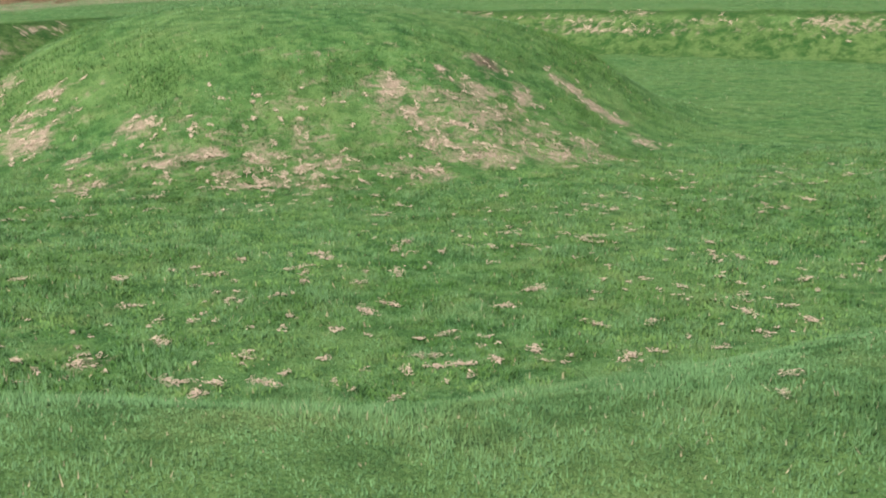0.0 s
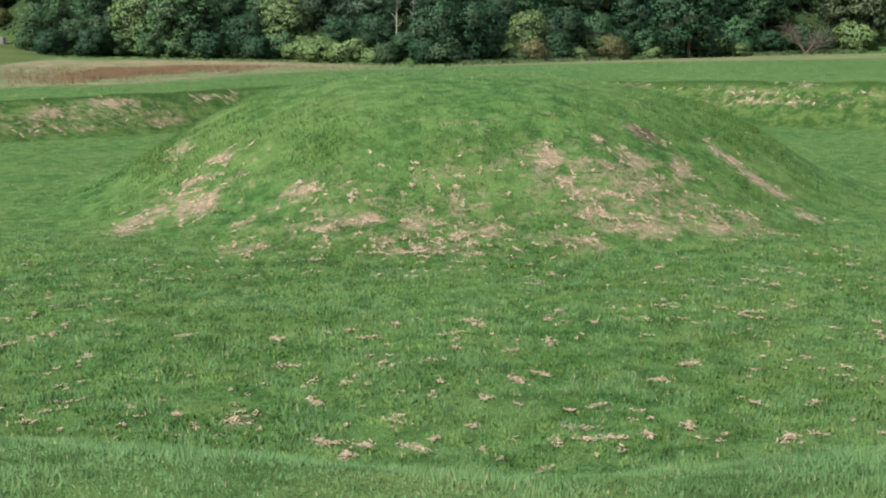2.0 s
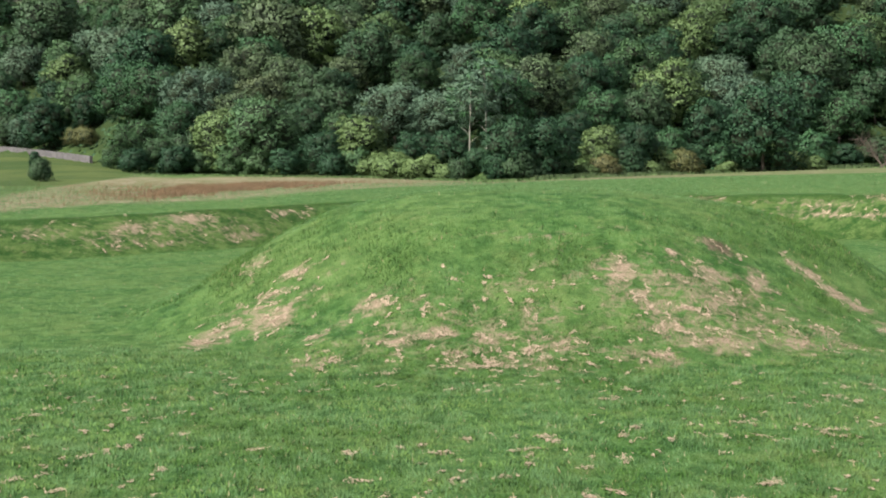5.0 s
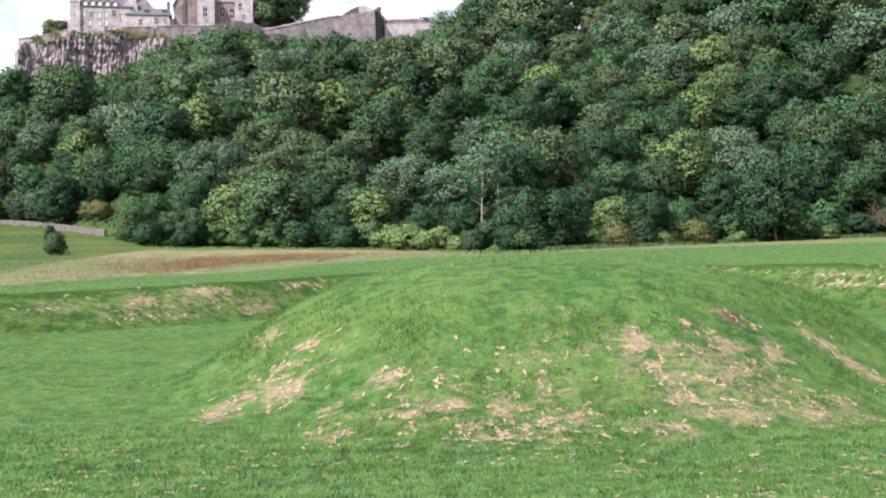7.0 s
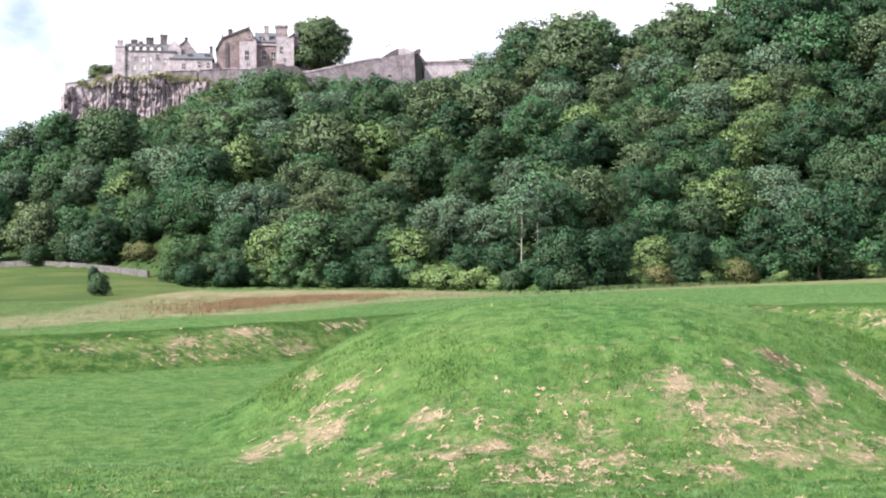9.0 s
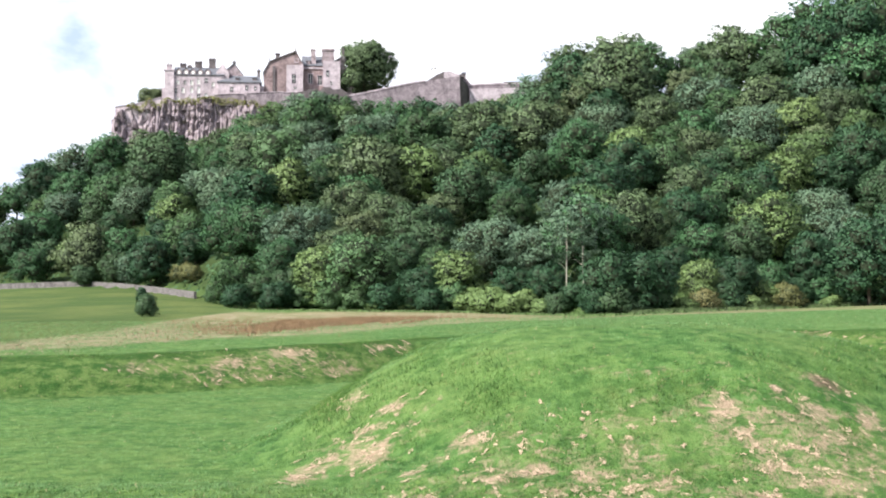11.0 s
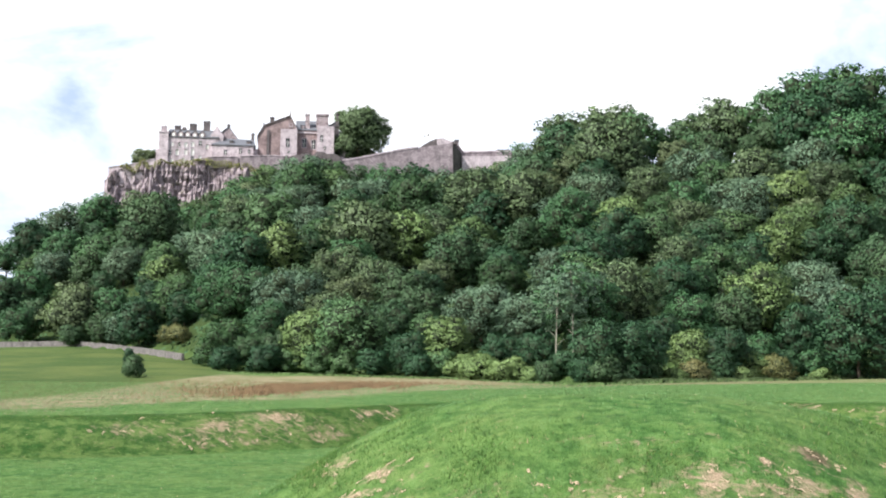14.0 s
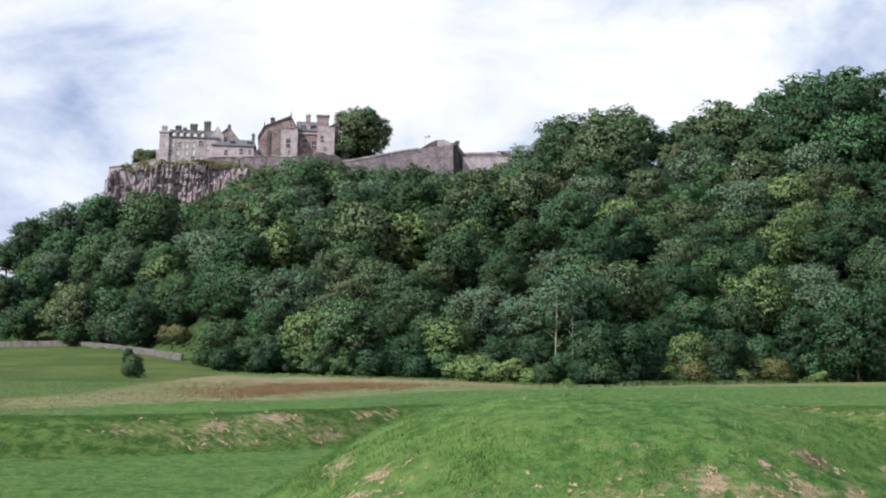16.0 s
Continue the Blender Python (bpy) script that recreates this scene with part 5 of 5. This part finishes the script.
def make_rough_grass():
    """Longer, darker tufts on the banks and on the mound's face."""
    rng = np.random.default_rng(61)
    n = 52000
    x = rng.uniform(-26, 48, n)
    off = np.where(rng.uniform(size=n) < 0.35, rng.normal(BANK_RUN - 0.25, 0.22, n), rng.normal(1.0, 0.75, n))
    y = edge_far(x) + off + 0.3 * lumps(x, x * 0, 0.5, 66)
    keep = (rng.uniform(size=n) < 0.7 + 0.45 * lumps(x, y, 1.3, 62)) & (dryness(x, y) < 0.75)
    x, y = x[keep], y[keep]
    p = np.stack([x, y, ground_many(x, y) - 0.01], 1)
    leaf_cloud("rough_grass", p, rng.uniform(0.03, 0.10, len(x)), rng.uniform(0.015, 0.04, len(x)), ROUGH, "rough dark green grass on the bank", "grass", 63)
    a, r = rng.uniform(math.radians(180), math.radians(360), 60000), rng.normal(7.4, 1.1, 60000)
    x, y = MOUND[0] + r * np.cos(a), MOUND[1] + r * np.sin(a)
    keep = rng.uniform(size=60000) < (0.50 + 0.35 * lumps(x, y, 1.9, 64)) * np.clip(1 - 1.6 * dryness(x, y), 0, 1)
    x, y = x[keep], y[keep]
    p = np.stack([x, y, ground_many(x, y) - 0.01], 1)
    leaf_cloud("rough_grass", p, rng.uniform(0.04, 0.12, len(x)), rng.uniform(0.01, 0.026, len(x)), ROUGH, "rough dark green grass on the mound's face", "grass", 65)
    # tufts in the hollow
    for m, per, mat, label, seed in ((3000, 40, ROUGH, "dark green tufts in the mown hollow", 67), (2200, 36, PALE_GRASS, "pale green tufts in the mown hollow", 69)):
        cy = np.sqrt(rng.uniform(8.0 ** 2, 22.0 ** 2, m))
        cx = rng.uniform(-0.43, 0.76, m) * cy
        side = 1 if mat is ROUGH else -1
        keep = rng.uniform(-0.55, 0.75, m) < side * (lumps(cx, cy, 1.5, 70) + 0.5 * lumps(cx, cy, 3.4, 71))
        cx, cy, m = cx[keep], cy[keep], int(keep.sum())
        r = rng.uniform(0.06, 0.18, m) * np.clip(cy / 13, 0.6, 1.3)
        x = np.repeat(cx, per) + rng.normal(size=m * per) * np.repeat(r * rng.uniform(0.8, 1.8, m), per)
        y = np.repeat(cy, per) + rng.normal(size=m * per) * np.repeat(r, per)
        p = np.stack([x, y, ground_many(x, y) - 0.005], 1)
        leaf_cloud("grass_tufts", p, rng.uniform(0.02, 0.07, m * per), rng.uniform(0.014, 0.034, m * per), mat, label, "grass", seed)


def make_clippings():
    rng = np.random.default_rng(77)
    spots = [(x, y, rng.uniform(0.3, 0.95)) for x, y in LITTER]
    while len(spots) < 520:
        y = math.sqrt(rng.uniform(9.6 ** 2, 20.5 ** 2))
        x = rng.uniform(-0.42 * y, 0.76 * y)
        if float(lumps(np.array(x), np.array(y), 0.9, 55)) > -0.25:
            spots.append((x, y, rng.uniform(0.01, 0.06) if rng.uniform() < 0.6 else rng.uniform(0.06, 0.35)))
    for px, py, rx, ry, w in [q for q in FACE + FOOT + RIDGE if q[1] > 5 and q[4] > 0.4]:
        for i in range(int(4 + 8 * rx)):
            spots.append((px + rng.normal() * rx * 0.6, py + rng.normal() * ry * 0.6, rng.uniform(0.01, 0.22)))
    for px, py, rx, ry, w in BANKS:
        for i in range(6):
            bx = px + rng.normal() * rx * 0.6
            spots.append((bx, float(edge_far(bx)) + py + rng.normal() * ry * 0.7, rng.uniform(0.05, 0.5)))
    xs, ys, hs = [], [], []
    for x, y, s in spots:
        n = int(8 + 100 * s)
        r = (0.075 * math.sqrt(s) + 0.01) * min(1.0, y / 12)
        tilt = rng.uniform(0, math.tau)
        e = rng.normal(size=(n, 2)) * (r * rng.uniform(0.9, 1.7), r * 0.55)
        xs += list(x + e[:, 0] * math.cos(tilt) - e[:, 1] * math.sin(tilt))
        ys += list(y + e[:, 0] * math.sin(tilt) + e[:, 1] * math.cos(tilt))
        hs += [min(1.0, y / 11)] * n
    xs, ys, hs = np.array(xs), np.array(ys), np.array(hs)
    # short straws lying almost flat on the turf
    n = len(xs)
    p = np.stack([xs, ys, ground_many(xs, ys) + rng.uniform(0.012, 0.04, n)], 1)
    a = rng.uniform(0, math.tau, n)
    d = np.stack([np.cos(a), np.sin(a), rng.normal(0, 0.14, n)], 1) * (hs * rng.uniform(0.008, 0.030, n))[:, None]
    s = np.stack([-np.sin(a), np.cos(a), rng.normal(0, 0.2, n)], 1) * (hs * rng.uniform(0.003, 0.008, n))[:, None]
    quad = np.stack([p - d - s, p + d - s, p + d + s, p - d + s], 1)
    slope = ground_many(quad[:, :, 0], quad[:, :, 1]) - ground_many(xs, ys)[:, None]
    quad[:, :, 2] += slope
    quad = quad.reshape(-1, 3)
    ob = raw("dry_clippings", quad.tolist(), np.arange(4 * n).reshape(-1, 4).tolist(), STRAW)
    tagged(ob, "tan dried clippings scattered over the turf", "clippings", kind="stuff")


def make_meadow():
    rng = np.random.default_rng(88)

    def strip(n, h0, h1, near, far, wob, soft=False):
        h = rng.normal((h0 + h1) / 2, (h1 - h0) / 3.6, n) if soft else rng.uniform(h0, h1, n)
        f = rng.uniform(0, 1, n) ** 0.8
        d = near(h) * (1 - f) + far(h) * f + rng.normal(0, wob, n)
        x, y = d * np.sin(np.radians(h)), d * np.cos(np.radians(h))
        return np.stack([x, y, ground_height(x, y) - 0.03], 1)

    start = meadow_start
    hill = lambda h: np.interp(h, HILL[:, 0], HILL[:, 1])
    p = strip(30000, -14, -2.5, lambda h: start(h) + 4, lambda h: np.minimum(hill(h) - 25, 105), 3.0, True)
    p = p[lumps(p[:, 0], 0.12 * p[:, 1], 0.7, 89) + 0.6 * lumps(p[:, 0], 0.15 * p[:, 1], 2.2, 90) > rng.normal(-0.1, 0.45, len(p))]
    leaf_cloud("dock_stalks", p, rng.uniform(0.1, 0.40, len(p)), rng.uniform(0.02, 0.06, len(p)), DOCK, "rusty brown dock seed heads in the meadow", "weeds", 3)
    p = strip(15000, -25, 15, start, lambda h: np.minimum(meadow_back(h), hill(h) - 7), 2.0)
    leaf_cloud("meadow_grass", p, rng.uniform(0.02, 0.10, len(p)), rng.uniform(0.04, 0.14, len(p)), HAY, "bleached long meadow grass", "grass", 4)
    p = strip(32000, -13.6, 25, lambda h: hill(h) - 7, lambda h: hill(h) + 6, 1.5)
    leaf_cloud("weeds", p, rng.uniform(0.06, 0.30, len(p)), rng.uniform(0.12, 0.30, len(p)), WEEDS, "tall green weeds at the foot of the wood", "weeds", 5)
    p = strip(26000, 7.0, 26, lambda h: hill(h) - 6, lambda h: hill(h) + 3, 1.0)
    leaf_cloud("verge", p, rng.uniform(0.12, 0.55, len(p)), rng.uniform(0.10, 0.30, len(p)), VERGE, "muted green brambles and nettles along the wood's foot", "weeds", 7)
    # undergrowth on the slope between the trees
    n = 16000
    h = rng.uniform(-25, 25, n)
    d0, d1 = hill(h), np.interp(h, HILL[:, 0], HILL[:, 3])
    d = d0 + 6 + (d1 - d0 - 6) * rng.uniform(0, 1, n)
    x, y = d * np.sin(np.radians(h)), d * np.cos(np.radians(h))
    p = np.stack([x, y, ground_height(x, y) - 0.1], 1)
    leaf_cloud("undergrowth", p, rng.uniform(0.2, 0.7, n), rng.uniform(0.5, 1.2, n), LEAF_DARK, "dark leafy undergrowth beneath the trees", "undergrowth", 6)


SCRUB = leaf_material("scrub_leaves", (0.09, 0.11, 0.03), (0.24, 0.24, 0.08), (0.25, 0.2, 0.08))
make_crag()
make_meadow()
make_clippings()
make_rough_grass()
make_grass()
